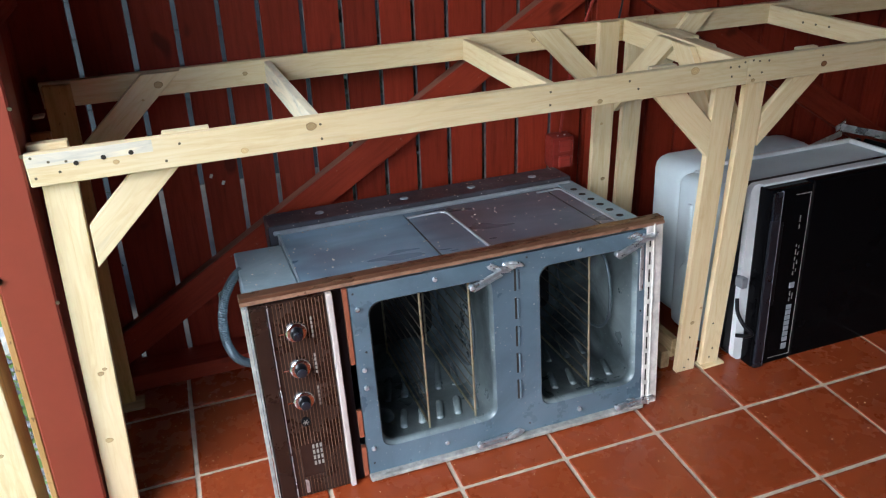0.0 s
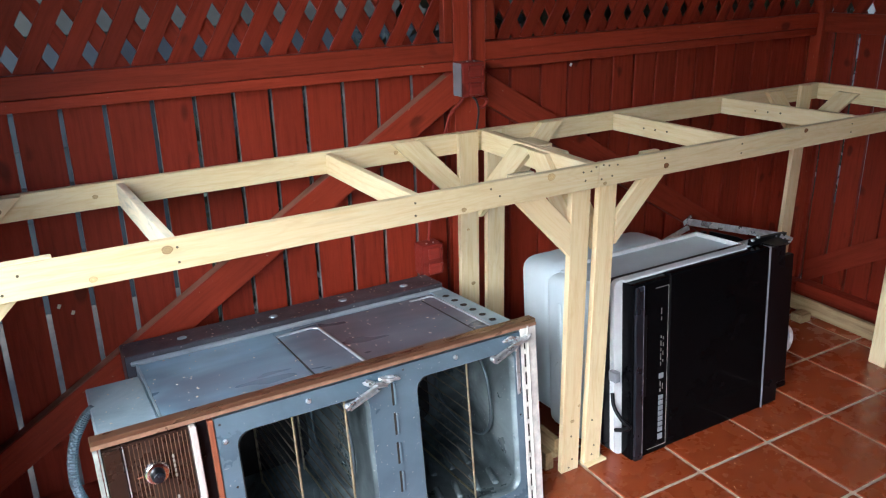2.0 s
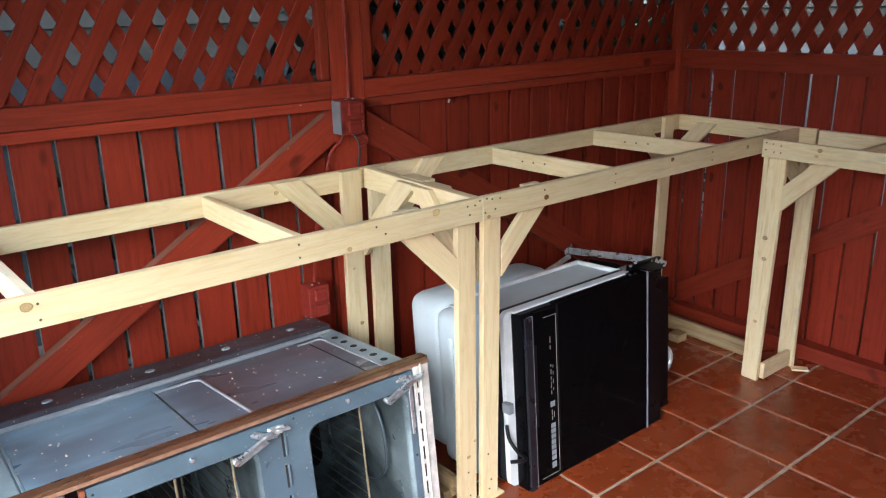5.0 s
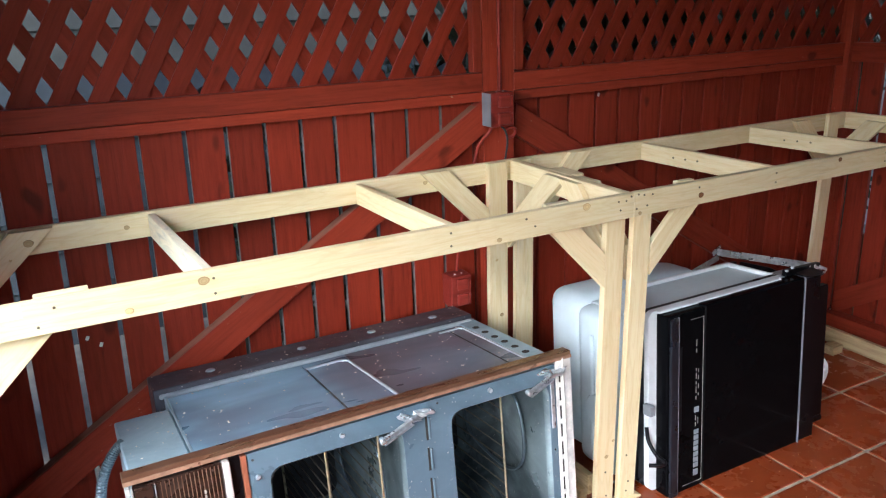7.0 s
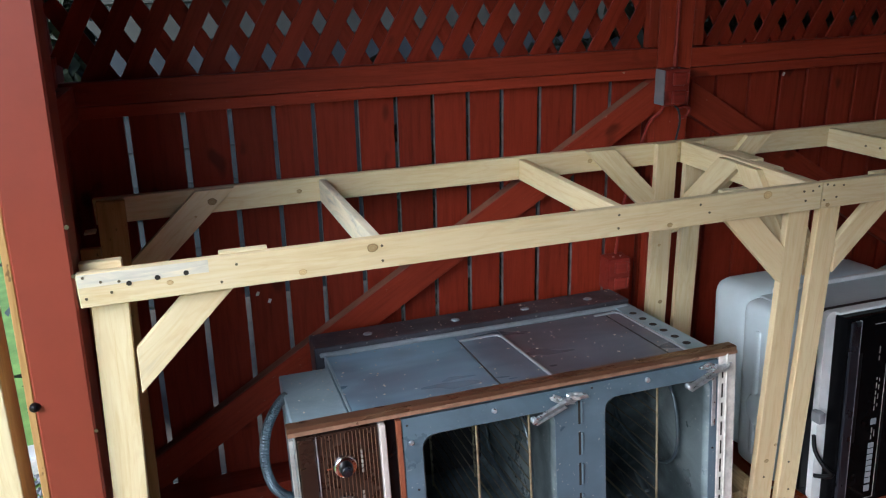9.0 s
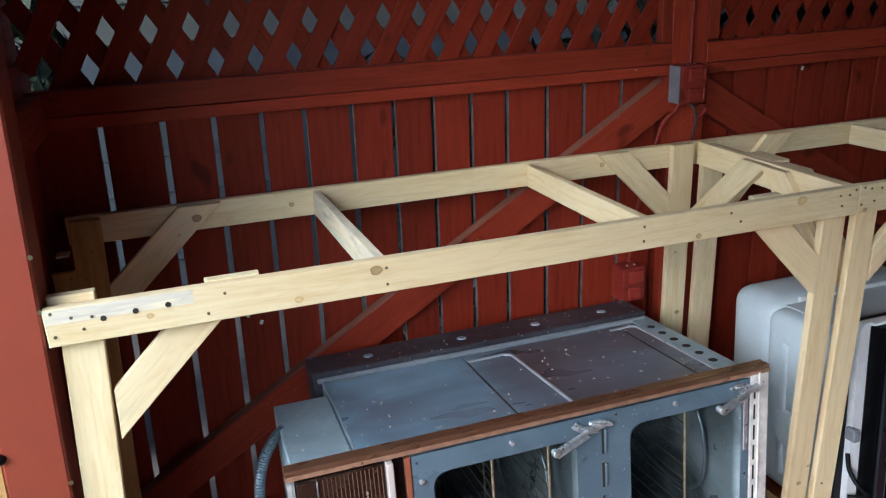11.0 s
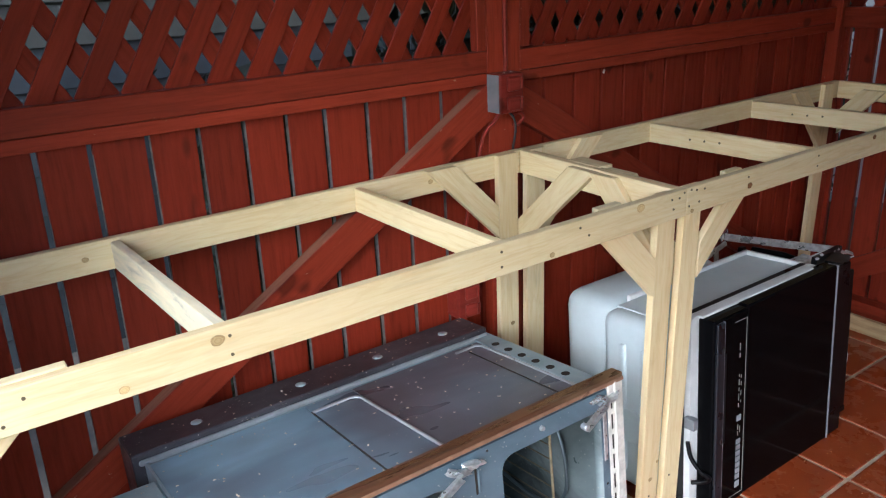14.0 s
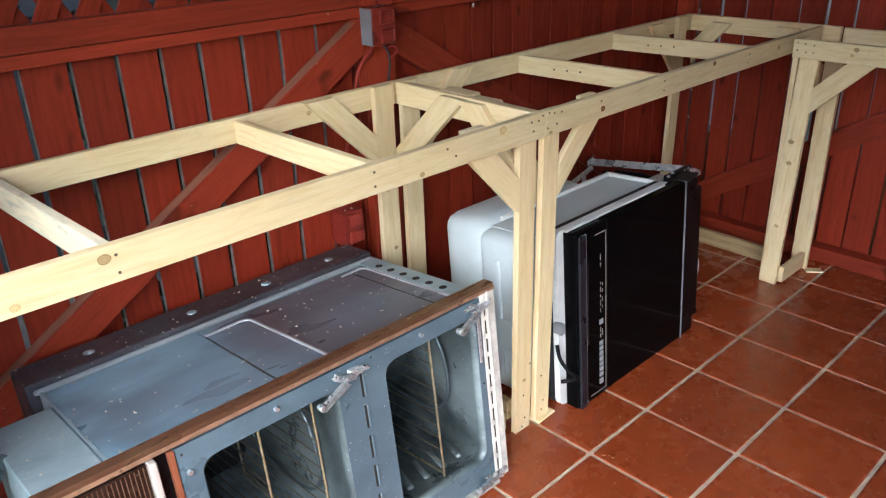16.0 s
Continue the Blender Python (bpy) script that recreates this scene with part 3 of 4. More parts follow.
    knots(bb, [((0.243, 0.5256, 0.902), 0.013), ((0.20, 0.5256, 0.868), 0.004)])
    brace("brace", (1.316, 0.537, TOP - 0.001), (1.498, 0.537, 0.748), (1, 0, 0), (0, 0, 1), (0, 1, 0), RW, TH, PINE, f)
    brace("brace", (1.400, 0.029, 0.868), (1.5345, 0.029, 0.729), (1, 0, 0), (0, 0, 1), (0, 1, 0), RW, TH, PINE, f)
    brace("brace", (1.5705, 0.285, TOP - 0.003), (1.5705, 0.524, 0.70), (0, 1, 0), (0, 0, 1), (1, 0, 0), RW, TH, PINE, f)
    brace("brace", (1.5660, 0.215, TOP - 0.003), (1.5660, 0.042, 0.73), (0, 1, 0), (0, 0, 1), (1, 0, 0), RW, TH, PINE, f)
    # cleats behind the rail
    board("cleat", (0.245, 0.0285, 0.9), (0.335, 0.0285, 0.9), Z3, RW + 0.005, TH, PINE, f)
    board("cleat", (0.002, 0.0475, 0.903), (0.075, 0.0475, 0.903), Z3, RW + 0.008, TH, PINE, f)
    board("cleat", (1.345, 0.0285, 0.9), (1.415, 0.0285, 0.9), Z3, RW + 0.005, TH, PINE, f)
    # floor stretcher
    board("stretcher", (1.530, 0.045, 0.075), (1.520, 0.527, 0.075), Z3, RW, TH, PINE_OLD, f)
    board("stretcher", (1.512, 0.0555, 0.03), (1.512, 0.22, 0.03), Z3, 0.06, 0.03, PINE_OLD, f)
    board("foot_pad", (-0.038, 0.468, 0.006), (0.03, 0.468, 0.006), (0, 1, 0), 0.06, 0.010, PINE_OLD, f)
    return f


def right_frame():
    f = thing("counter_frame", pose(2.4, 0.28, 0), "raw pine counter frame with screwed diagonal braces over the dishwasher", "counter frame", "counter frames")
    rail = board("front_rail", (1.6065, TH / 2, RZ), (3.20, TH / 2, RZ), Z3, RW, TH, PINE, f)
    screws(rail, [(1.618, -0.0006, 0.926), (1.637, -0.0006, 0.922), (1.665, -0.0006, 0.920), (1.648, -0.0006, 0.893), (1.613, -0.0006, 0.889), (2.13, -0.0006, 0.915), (2.13, -0.0006, 0.888),
                  (2.63, -0.0006, 0.915), (2.63, -0.0006, 0.888), (1.83, -0.0006, 0.915)])
    knots(rail, [((1.838, -0.0004, 0.893), 0.011), ((2.408, -0.0004, 0.920), 0.010)], mat=KNOT_DARK)
    knots(rail, [((2.845, -0.0004, 0.905), 0.01), ((1.625, -0.0004, 0.876), 0.007)])
    board("back_rail", (1.6015, 0.5565, RZ), (3.22, 0.5565, RZ), Z3, RW, TH, PINE, f)
    legm = board("leg", (1.643, 0.0295, 0.0), (1.656, 0.0295, 0.925), (1, 0, 0), RW - 0.003, TH, PINE, f)
    screws(legm, [(1.64, 0.0192, 0.03), (1.647, 0.0192, 0.06), (1.636, 0.0192, 0.15)])
    board("foot_pad", (1.61, 0.022, 0.004), (1.688, 0.026, 0.004), (0, 1, 0), 0.04, 0.007, PINE, f)
    board("leg", (1.628, 0.5365, 0.0), (1.632, 0.5365, TOP), (1, 0, 0), RW + 0.004, TH, PINE, f)
    board("cross_piece", (1.6065, TH, RZ - 0.004), (1.6180, 0.546, RZ - 0.004), Z3, RW, TH, PINE, f)
    for x, tilt in ((2.158, -0.024), (2.711, -0.047)):
        cp = board("cross_piece", (x, TH, RZ - 0.003), (x + tilt, 0.547, RZ - 0.003), Z3, RW - 0.006, TH, PINE, f)
        screws(cp, [(x + tilt * (0.40 - 0.05 * i) / 0.547 - TH / 2 - 0.0006, 0.40 - 0.05 * i, 0.896 + 0.002 * i) for i in range(3)], (-1, 0, 0), r=0.0034)
    brace("brace", (1.853, 0.537, TOP - 0.001), (1.666, 0.537, 0.722), (1, 0, 0), (0, 0, 1), (0, 1, 0), RW, TH, PINE, f)
    brace("brace", (1.818, 0.029, 0.868), (1.688, 0.029, 0.732), (1, 0, 0), (0, 0, 1), (0, 1, 0), RW - 0.004, TH, PINE, f)
    brace("brace", (1.6300, 0.215, TOP - 0.004), (1.6270, 0.042, 0.73), (0, 1, 0), (0, 0, 1), (1, 0, 0), RW, TH, PINE, f)
    board("cleat", (1.633, 0.27, 0.924), (1.635, 0.38, 0.924), (1, 0, 0), 0.05, 0.012, PINE, f)
    board("cleat", (1.77, 0.0285, 0.9), (1.83, 0.0285, 0.9), Z3, RW + 0.005, TH, PINE, f)
    # back right corner
    board("leg", (3.10, 0.5365, 0.0), (3.12, 0.5365, TOP), (1, 0, 0), RW, TH, PINE, f)
    brace("brace", (2.93, 0.537, 0.925), (3.085, 0.537, 0.75), (1, 0, 0), (0, 0, 1), (0, 1, 0), RW, TH, PINE, f)
    brace("brace", (3.20, 0.40, 0.91), (3.20, 0.52, 0.78), (0, 1, 0), (0, 0, 1), (1, 0, 0), RW, TH, PINE, f)
    brace("brace", (3.20, 0.13, 0.915), (3.20, -0.02, 0.74), (0, 1, 0), (0, 0, 1), (1, 0, 0), RW, TH, PINE, f)
    board("end_rail", (3.2195, 0.545, RZ), (3.2195, -0.06, RZ), Z3, RW, TH, PINE, f)
    board("stretcher", (3.085, 0.52, 0.035), (3.075, 0.0, 0.035), Z3, RW, TH, PINE_OLD, f)
    board("foot_block", (2.97, 0.33, 0.02), (3.03, 0.33, 0.02), (0, 1, 0), 0.05, 0.035, PINE_OLD, f)
    return f


def corner_frame():
    f = thing("counter_frame", pose(3.05, -0.6, 0), "raw pine return counter frame standing along the fence", "counter frame", "counter frames")
    rail = board("front_rail", (2.8985, -0.03, RZ), (2.8985, -1.5, RZ), Z3, RW, TH, PINE, f)
    screws(rail, [(2.8886, -0.045, 0.92), (2.8886, -0.07, 0.918), (2.8886, -0.045, 0.895), (2.8886, -0.075, 0.89), (2.8886, -0.1, 0.915), (2.8886, -0.1, 0.89)], (-1, 0, 0))
    knots(rail, [((2.8886, -0.235, 0.915), 0.01), ((2.8886, -0.225, 0.895), 0.008)], (-1, 0, 0))
    leg = board("leg", (2.9185, -0.059, 0.0), (2.9185, -0.083, 0.925), (0, 1, 0), RW, TH, PINE, f)
    knots(leg, [((2.9086, -0.066, 0.57), 0.012), ((2.9086, -0.07, 0.49), 0.011), ((2.9086, -0.062, 0.24), 0.009)], (-1, 0, 0))
    board("leg", (2.9620, -0.0265, 0.0), (2.9620, -0.0265, 0.925), (1, 0, 0), RW, TH, PINE, f)
    board("leg", (3.13, -0.087, 0.0), (3.13, -0.087, 0.866), (0, 1, 0), RW, TH, PINE, f)
    board("back_rail", (3.205, -0.075, RZ), (3.205, -1.5, RZ), Z3, RW, TH, PINE, f)
    board("cross_piece", (2.9085, -0.36, RZ), (3.195, -0.36, RZ), Z3, RW, TH, PINE, f)
    board("stretcher", (2.9290, -0.1, 0.04), (3.12, -0.1, 0.04), Z3, RW, TH, PINE, f)
    board("foot_pad", (3.105, -0.125, 0.004), (3.145, -0.175, 0.004), (0, 1, 0), 0.035, 0.007, PINE, f)
    brace("brace", (2.9190, -0.255, 0.868), (2.9190, -0.101, 0.715), (0, 1, 0), (0, 0, 1), (1, 0, 0), RW, TH, PINE, f)
    board("leg", (2.9185, -1.45, 0.0), (2.9185, -1.45, 0.925), (0, 1, 0), RW, TH, PINE, f)
    board("leg", (3.185, -1.45, 0.0), (3.185, -1.45, 0.925), (0, 1, 0), RW, TH, PINE, f)
    return f


left_frame()
right_frame()
corner_frame()


# ---- double wall oven lying on its side ----
DARK_WIRE = plain_material("dark_rack_wire", (0.20, 0.17, 0.12), 0.4, 0.8, 0.3, 60)
DIRTY_WHITE = plain_material("dirty_white_strip", (0.52, 0.455, 0.41), 0.45, 0, 0.1, 20)
WALNUT = plain_material("dark_brown_panel", (0.024, 0.012, 0.008), 0.28, 0.1, 0.2, 30)
GOLD_LINE = plain_material("tan_pinstripe", (0.115, 0.066, 0.042), 0.45, 0.1)
DUSTY = plain_material("dusty_steel", (0.36, 0.35, 0.32), 0.7, 0.3, 0.45, 45, 0.3)
OM = Matrix.Translation((0.33, -0.067, 0)) @ pose(0, 0, 0, -5.8) @ Matrix.Diagonal((1.014, 1, 1, 1))
DM = Matrix.Translation((1.747, -0.036, 0)) @ pose(0, 0, 0, -4.0)


def rounded_loop(x0, x1, z0, z1, r, n=5):
    pts = []
    for cx, cz, a0 in ((x1 - r, z1 - r, 0), (x0 + r, z1 - r, 90), (x0 + r, z0 + r, 180), (x1 - r, z0 + r, 270)):
        for i in range(n + 1):
            a = radians(a0 + 90 * i / n)
            pts.append((cx + r * math.cos(a), cz + r * math.sin(a)))
    return pts


def plate_with_holes(outer, holes, y0, y1):
    """A plate in the xz plane, with openings through it."""
    bm = bmesh.new()
    edges = []
    for loop in (outer, *holes):
        vs = [bm.verts.new((x, y0, z)) for x, z in loop]
        edges += [bm.edges.new((a, b)) for a, b in zip(vs, vs[1:] + vs[:1])]
    bmesh.ops.triangle_fill(bm, use_beauty=True, use_dissolve=False, edges=edges)
    ret = bmesh.ops.extrude_face_region(bm, geom=bm.faces[:])
    bmesh.ops.translate(bm, vec=(0, y1 - y0, 0), verts=[g for g in ret["geom"] if isinstance(g, bmesh.types.BMVert)])
    bmesh.ops.recalc_face_normals(bm, faces=bm.faces[:])
    return bm


def cavity(x0, x1, z0, z1, depth):
    """The open inside of an oven: a rolled lip, side walls and a closed back."""
    bm = bmesh.new()
    rows = []
    for d, grow in ((-0.001, 0.0), (0.004, -0.004), (0.02, -0.006), (0.03, 0.006), (depth - 0.02, 0.0), (depth, -0.02)):
        rows.append([bm.verts.new((x, d, z)) for x, z in rounded_loop(x0 - grow, x1 + grow, z0 - grow, z1 + grow, 0.035)])
    for a, b in zip(rows, rows[1:]):
        for i in range(len(a)):
            j = (i + 1) % len(a)
            bm.faces.new((a[i], a[j], b[j], b[i]))
    bmesh.ops.recalc_face_normals(bm, faces=bm.faces[:])
    for f in bm.faces:
        f.normal_flip()
    return bm


def wires(name, lines, r, material, parent, m, label="", res=1):
    """Several round wires in one mesh."""
    cu = bpy.data.curves.new(name, "CURVE")
    cu.dimensions, cu.bevel_depth, cu.bevel_resolution, cu.use_fill_caps = "3D", r, res, True
    for pts in lines:
        sp = cu.splines.new("POLY")
        sp.points.add(len(pts) - 1)
        for q, p in zip(sp.points, pts):
            q.co = (*p, 1)
    tmp = bpy.data.objects.new("tmp", cu)
    me = bpy.data.meshes.new_from_object(tmp)
    bpy.data.objects.remove(tmp)
    bpy.data.curves.remove(cu)
    me.materials.clear()
    me.materials.append(material)
    for p in me.polygons:
        p.use_smooth = True
    me.name = name
    return hang(new(name, me), parent, m, label)


def ribbed_tube(name, ctrl, r, material, parent, label=""):
    pts = curve_points(ctrl, 22)
    bm = bmesh.new()
    rows = []
    for i, p in enumerate(pts):
        t = (pts[min(i + 1, len(pts) - 1)] - pts[max(i - 1, 0)]).normalized()
        u = t.cross(Vector((0, 1, 0.1))).normalized()
        v = t.cross(u)
        rr = r * (1.0 if i % 2 else 0.80)
        rows.append([bm.verts.new(p + rr * (math.cos(2 * math.pi * k / 10) * u + math.sin(2 * math.pi * k / 10) * v)) for k in range(10)])
    for a, b in zip(rows, rows[1:]):
        for i in range(10):
            j = (i + 1) % 10
            bm.faces.new((a[i], a[j], b[j], b[i]))
    bm.faces.new(rows[0])
    bm.faces.new(rows[-1])
    bmesh.ops.recalc_face_normals(bm, faces=bm.faces[:])
    return part(name, bm, material, parent, label)


def facing(x, d, h):
    """A pose on the oven's or dishwasher's front, local z out of it."""
    return pose(x, d, h, 90)


def build_oven():
    ov = thing("wall_oven", pose(0.85, 0.2, 0), "old grey double wall oven, doorless, lying on its side", "oven")
    P = lambda name, bm, mat, label="", parent=None, smooth=False: part(name, bm, mat, parent or ov, label, OM, smooth)
    # shell
    for name, lims in (("bottom_panel", (0.145, 1.04, 0.012, 0.575, 0.058, 0.062)), ("end_panel", (1.034, 1.04, 0.012, 0.575, 0.0625, 0.528)),
                       ("back_panel", (0.1465, 1.0335, 0.571, 0.575, 0.0625, 0.528)), ("end_panel", (0.141, 0.146, 0.012, 0.575, 0.0625, 0.528)),
                       ("under_panel", (0.1465, 1.0335, 0.012, 0.5705, 0.516, 0.521))):
        P(name, span(*lims), STEEL_GREY, "dull grey sheet-metal casing panel")
    P("control_housing", span(0.016, 0.139, 0.013, 0.37, 0.06, 0.526, 0.003), STEEL_GREY, "light grey housing behind the controls")
    for a, b, sheet in ((0.147, 0.489, STEEL_TOP), (0.4915, 0.612, STEEL_TOP), (0.6122, 0.9285, STEEL_BROWN), (0.931, 0.984, STEEL_BROWN)):
        P("top_panel", span(a, b, 0.030, 0.438, 0.5215, 0.5265, 0.001), sheet, "dark stained sheet-metal panel")
    P("vent_strip", span(0.986, 1.036, 0.05, 0.47, 0.5215, 0.5285, 0.0015), STEEL_GREY, "pale strip with round vent holes")
    for i in range(6):
        P("vent_hole", moved(cyl(0.0105, 0.001, 16), pose(1.005, 0.125 + i * 0.052, 0.5288)), HOLE)
    back = P("back_strip", span(0.118, 1.036, 0.462, 0.578, 0.40, 0.546, 0.003), STEEL_BACK, "dark raised strip along the back")
    P("fold", span(0.13, 1.03, 0.4505, 0.4605, 0.5215, 0.5335, 0.003), BEAD)
    for xa, xb in ((0.490, 0.494), (0.9296, 0.9305)):
        P("seam", span(xa, xa + 0.0032, 0.032, 0.40, 0.5262, 0.5272), HOLE)
    for x in (0.27, 0.52, 0.73, 0.93):
        P("dimple", moved(dome(0.013, 0.004), pose(x, 0.515, 0.546)), STEEL_GREY, "", back, True)
    z = 0.5268
    bead = [(0.492, 0.395, z), (0.585, 0.398, z), (0.6, 0.392, z), (0.607, 0.38, z), (0.618, 0.06, z)]
    wires("pressed_bead", [bead], 0.0045, BEAD, ov, OM, "light pressed ridge")
    wires("pressed_bead", [[(0.90, 0.415, z), (0.965, 0.418, z), (0.976, 0.405, z), (0.980, 0.06, z)]], 0.004, BEAD, ov, OM)
    P("loose_bar", moved(box(0.19, 0.006, 0.004, 0.001), pose(0.30, 0.062, 0.529, 0, 0, 1.5)), DUSTY)
    # brown trim round the front
    trim = P("trim", span(0.0, 1.056, -0.004, 0.028, 0.540, 0.557, 0.002), COPPER, "scratched copper-brown metal trim")
    # the lip's light copper paints the highlight along the trim's front edge
    P("lip", span(0.0, 1.056, -0.0065, -0.0042, 0.5385, 0.5475, 0.0008), LIP, "worn copper-coloured lip, edge highlight painted in", trim)
    P("side_trim", span(0.002, 0.011, -0.004, 0.012, 0.0, 0.531, 0.001), DUSTY)
    P("side_edge", span(0.0125, 0.0155, -0.006, 0.012, 0.0, 0.53, 0.0006), DUSTY)
    # control panel
    cp = P("control_panel", span(0.016, 0.184, -0.002, 0.012, 0.002, 0.531, 0.0015), WALNUT, "dark brown control panel with fine pinstripes")
    P("edge_band", span(0.018, 0.052, -0.007, -0.0022, 0.004, 0.529, 0.0015), WALNUT, "", cp)
    P("silver_line", span(0.0545, 0.0568, -0.006, -0.0022, 0.004, 0.529, 0.0005), ZINC, "", cp)
    for i in range(15):
        x = 0.066 + i * 0.0079
        P("pinstripe", span(x, x + 0.0017, -0.0029, -0.0021, 0.006, 0.527), GOLD_LINE, "", cp)
    for x, hh in ((0.110, 0.452), (0.107, 0.358), (0.104, 0.272)):
        kn = P("knob", moved(cyl(0.0155, 0.024, 24, 0.0125, 0.002), facing(x, -0.018, hh)), BLACK, "black knob with chrome skirt", cp, True)
        P("skirt", moved(cyl(0.0262, 0.009, 28, 0.0225, 0.002), facing(x, -0.0062, hh)), CHROME, "", kn, True)
        P("cap", moved(cyl(0.0118, 0.003, 20, 0.0105, 0.001), facing(x, -0.0312, hh)), NAVY, "", kn, True)
        P("pointer", span(x - 0.038, x - 0.026, -0.0042, -0.0022, hh - 0.0015, hh + 0.0015), CHROME, "", kn)
        for k in range(5):
            P("print_mark", span(x + 0.034, x + 0.038, -0.0034, -0.003, hh + 0.022 - k * 0.011, hh + 0.030 - k * 0.011), MARK, "", cp)
    P("dial", moved(cyl(0.011, 0.006, 18), facing(0.100, -0.006, 0.215)), BLACK, "", cp)
    for a in (0, 60, 120):
        P("dial_mark", moved(box(0.015, 0.0015, 0.001), facing(0.100, -0.0096, 0.215) @ pose(0, 0, 0, 0, 0, a)), MARK, "", cp)
    P("clock_window", span(0.078, 0.128, -0.0036, -0.003, 0.058, 0.150), plain_material("brown_window", (0.03, 0.015, 0.011), 0.25), "", cp)
    for i in range(3):
        for j in range(4):
            P("print_mark", span(0.106 + i * 0.009, 0.111 + i * 0.009, -0.0045, -0.004, 0.135 - j * 0.016, 0.146 - j * 0.016), MARK, "", cp)
    P("badge", span(0.078, 0.086, -0.0045, -0.003, 0.012, 0.05), ZINC, "", cp)
    P("white_strip", span(0.1855, 0.199, -0.014, 0.01, 0.002, 0.532, 0.002), DIRTY_WHITE, "white metal strip")
    P("dark_gap", span(0.2, 0.222, 0.006, 0.012, 0.004, 0.53), BLACK)
    for a, b in ((0.335, 0.531), (0.13, 0.205), (0.015, 0.10)):
        P("hinge_strip", span(0.2225, 0.2335, -0.005, 0.010, a, b, 0.001), plain_material("copper_paint", (0.36, 0.12, 0.06), 0.45, 0.4), "copper-coloured strip")
    # front plate and the two cavities
    c1, c2 = (0.276, 0.583, 0.082, 0.485), (0.707, 0.985, 0.082, 0.488)
    P("front_plate", plate_with_holes([(0.235, 0.016), (1.006, 0.016), (1.006, 0.531), (0.235, 0.531)],
                                      [rounded_loop(*c, 0.03) for c in (c1, c2)], -0.002, 0.004), ENAMEL, "blue-grey enamelled front with rounded openings")
    for c in (c1, c2):
        P("cavity", cavity(*c, 0.50), ENAMEL_IN, "grey enamelled oven cavity", None, True)
        P("cavity_back", plate_with_holes(rounded_loop(c[0] + 0.004, c[1] - 0.004, c[2] + 0.004, c[3] - 0.004, 0.03), [], 0.494, 0.498), CAVITY_SHADE, "oven back blackened to paint in the cavity's shade")
        n = 5 if c is c1 else 4
        for i in range(n):
            x = c[0] + 0.085 + i * (c[1] - c[0] - 0.11) / (n - 1)
            for d0, length in ((0.105, 0.085), (0.27, 0.15)):
                P("pressed_rib", moved(box(0.021, length, 0.022, 0.009, seg=3), pose(x, d0, c[2] - 0.008, 0, 0, -16)), ENAMEL_IN, "", None, True)
        P("pressed_boss", moved(dome(1, 1), Matrix.Translation((c[0] + 0.042, 0.14, c[2] - 0.006)) @ Matrix.Diagonal((0.024, 0.036, 0.013, 1))), ENAMEL_IN, "", None, True)
    for x, lo, hi in ((0.408, 0.084, 0.480), (0.533, 0.084, 0.480), (0.862, 0.084, 0.484)):
        lines = [[(x, 0.03, lo), (x, 0.03, hi)], [(x, 0.45, lo), (x, 0.45, hi)]]
        rk = wires("rack", lines + [[(x, 0.03, h_), (x, 0.45, h_)] for h_ in (lo + 0.01, hi - 0.01)], 0.0032, BRASSY, ov, OM, "brassy wire oven rack")
        for k in range(1, 11):
            hk = lo + 0.01 + k * (hi - lo - 0.02) / 11
            wires("rack_wire", [[(x, 0.03, hk), (x, 0.45, hk)]], 0.0017, DARK_WIRE, rk, OM)
    for x, hc in ((0.565, 0.30), (0.968, 0.32)):
        el = curve_points([(x, 0.49, hc + 0.09), (x, 0.20, hc + 0.10), (x, 0.12, hc + 0.06), (x, 0.11, hc - 0.08), (x, 0.2, hc - 0.15), (x, 0.40, hc - 0.12), (x, 0.43, hc), (x, 0.49, hc + 0.03)], 6)
        wires("heating_element", [el], 0.0045, CONDUIT, ov, OM, "grey looped heating element", 2)
    for i in range(5):
        h_ = 0.125 + i * 0.078
        P("vent_slot", span(0.640, 0.6455, -0.0026, -0.0022, h_, h_ + 0.058), HOLE)
        P("slot_lip", span(0.646, 0.652, -0.006, -0.0022, h_ + 0.002, h_ + 0.056, 0.0015), ENAMEL)
    edge = P("white_edge", span(1.008, 1.056, -0.003, 0.02, 0.0, 0.543, 0.002), WHITE_METAL, "scuffed white edge strip with slots")
    for i in range(10):
        h_ = 0.03 + i * 0.05
        P("slot", span(1.016, 1.0205, -0.0036, -0.0031, h_, h_ + 0.036), HOLE, "", edge)
    P("edge_fold", span(1.0255, 1.031, -0.008, -0.0032, 0.0, 0.543, 0.0015), WHITE_METAL, "", edge)
    for x, h_ in ((0.44, 0.512), (0.815, 0.514), (0.44, 0.05), (0.815, 0.045), (0.252, 0.315), (0.252, 0.265), (0.252, 0.475), (0.252, 0.09)):
        P("bolt", moved(cyl(0.0062, 0.008, 6, 0.0055, 0.001), facing(x, -0.006, h_)), ZINC)
    for x, h_ in ((0.246, 0.515), (0.262, 0.36), (0.25, 0.045), (0.675, 0.52), (0.672, 0.04), (0.996, 0.30)):
        P("screw_hole", moved(cyl(0.0028, 0.0006, 10), facing(x, -0.0024, h_)), HOLE)
    P("side_clip", span(0.990, 1.001, -0.004, -0.0022, 0.36, 0.50, 0.001), ZINC)
    # bent hinge arms with torn, crumpled ends
    for x, h_, up in ((0.60, 0.506, 1), (0.985, 0.512, 1), (0.60, 0.024, -1), (0.995, 0.026, -1)):
        rnd = random.Random(int(x * 1000) + up)
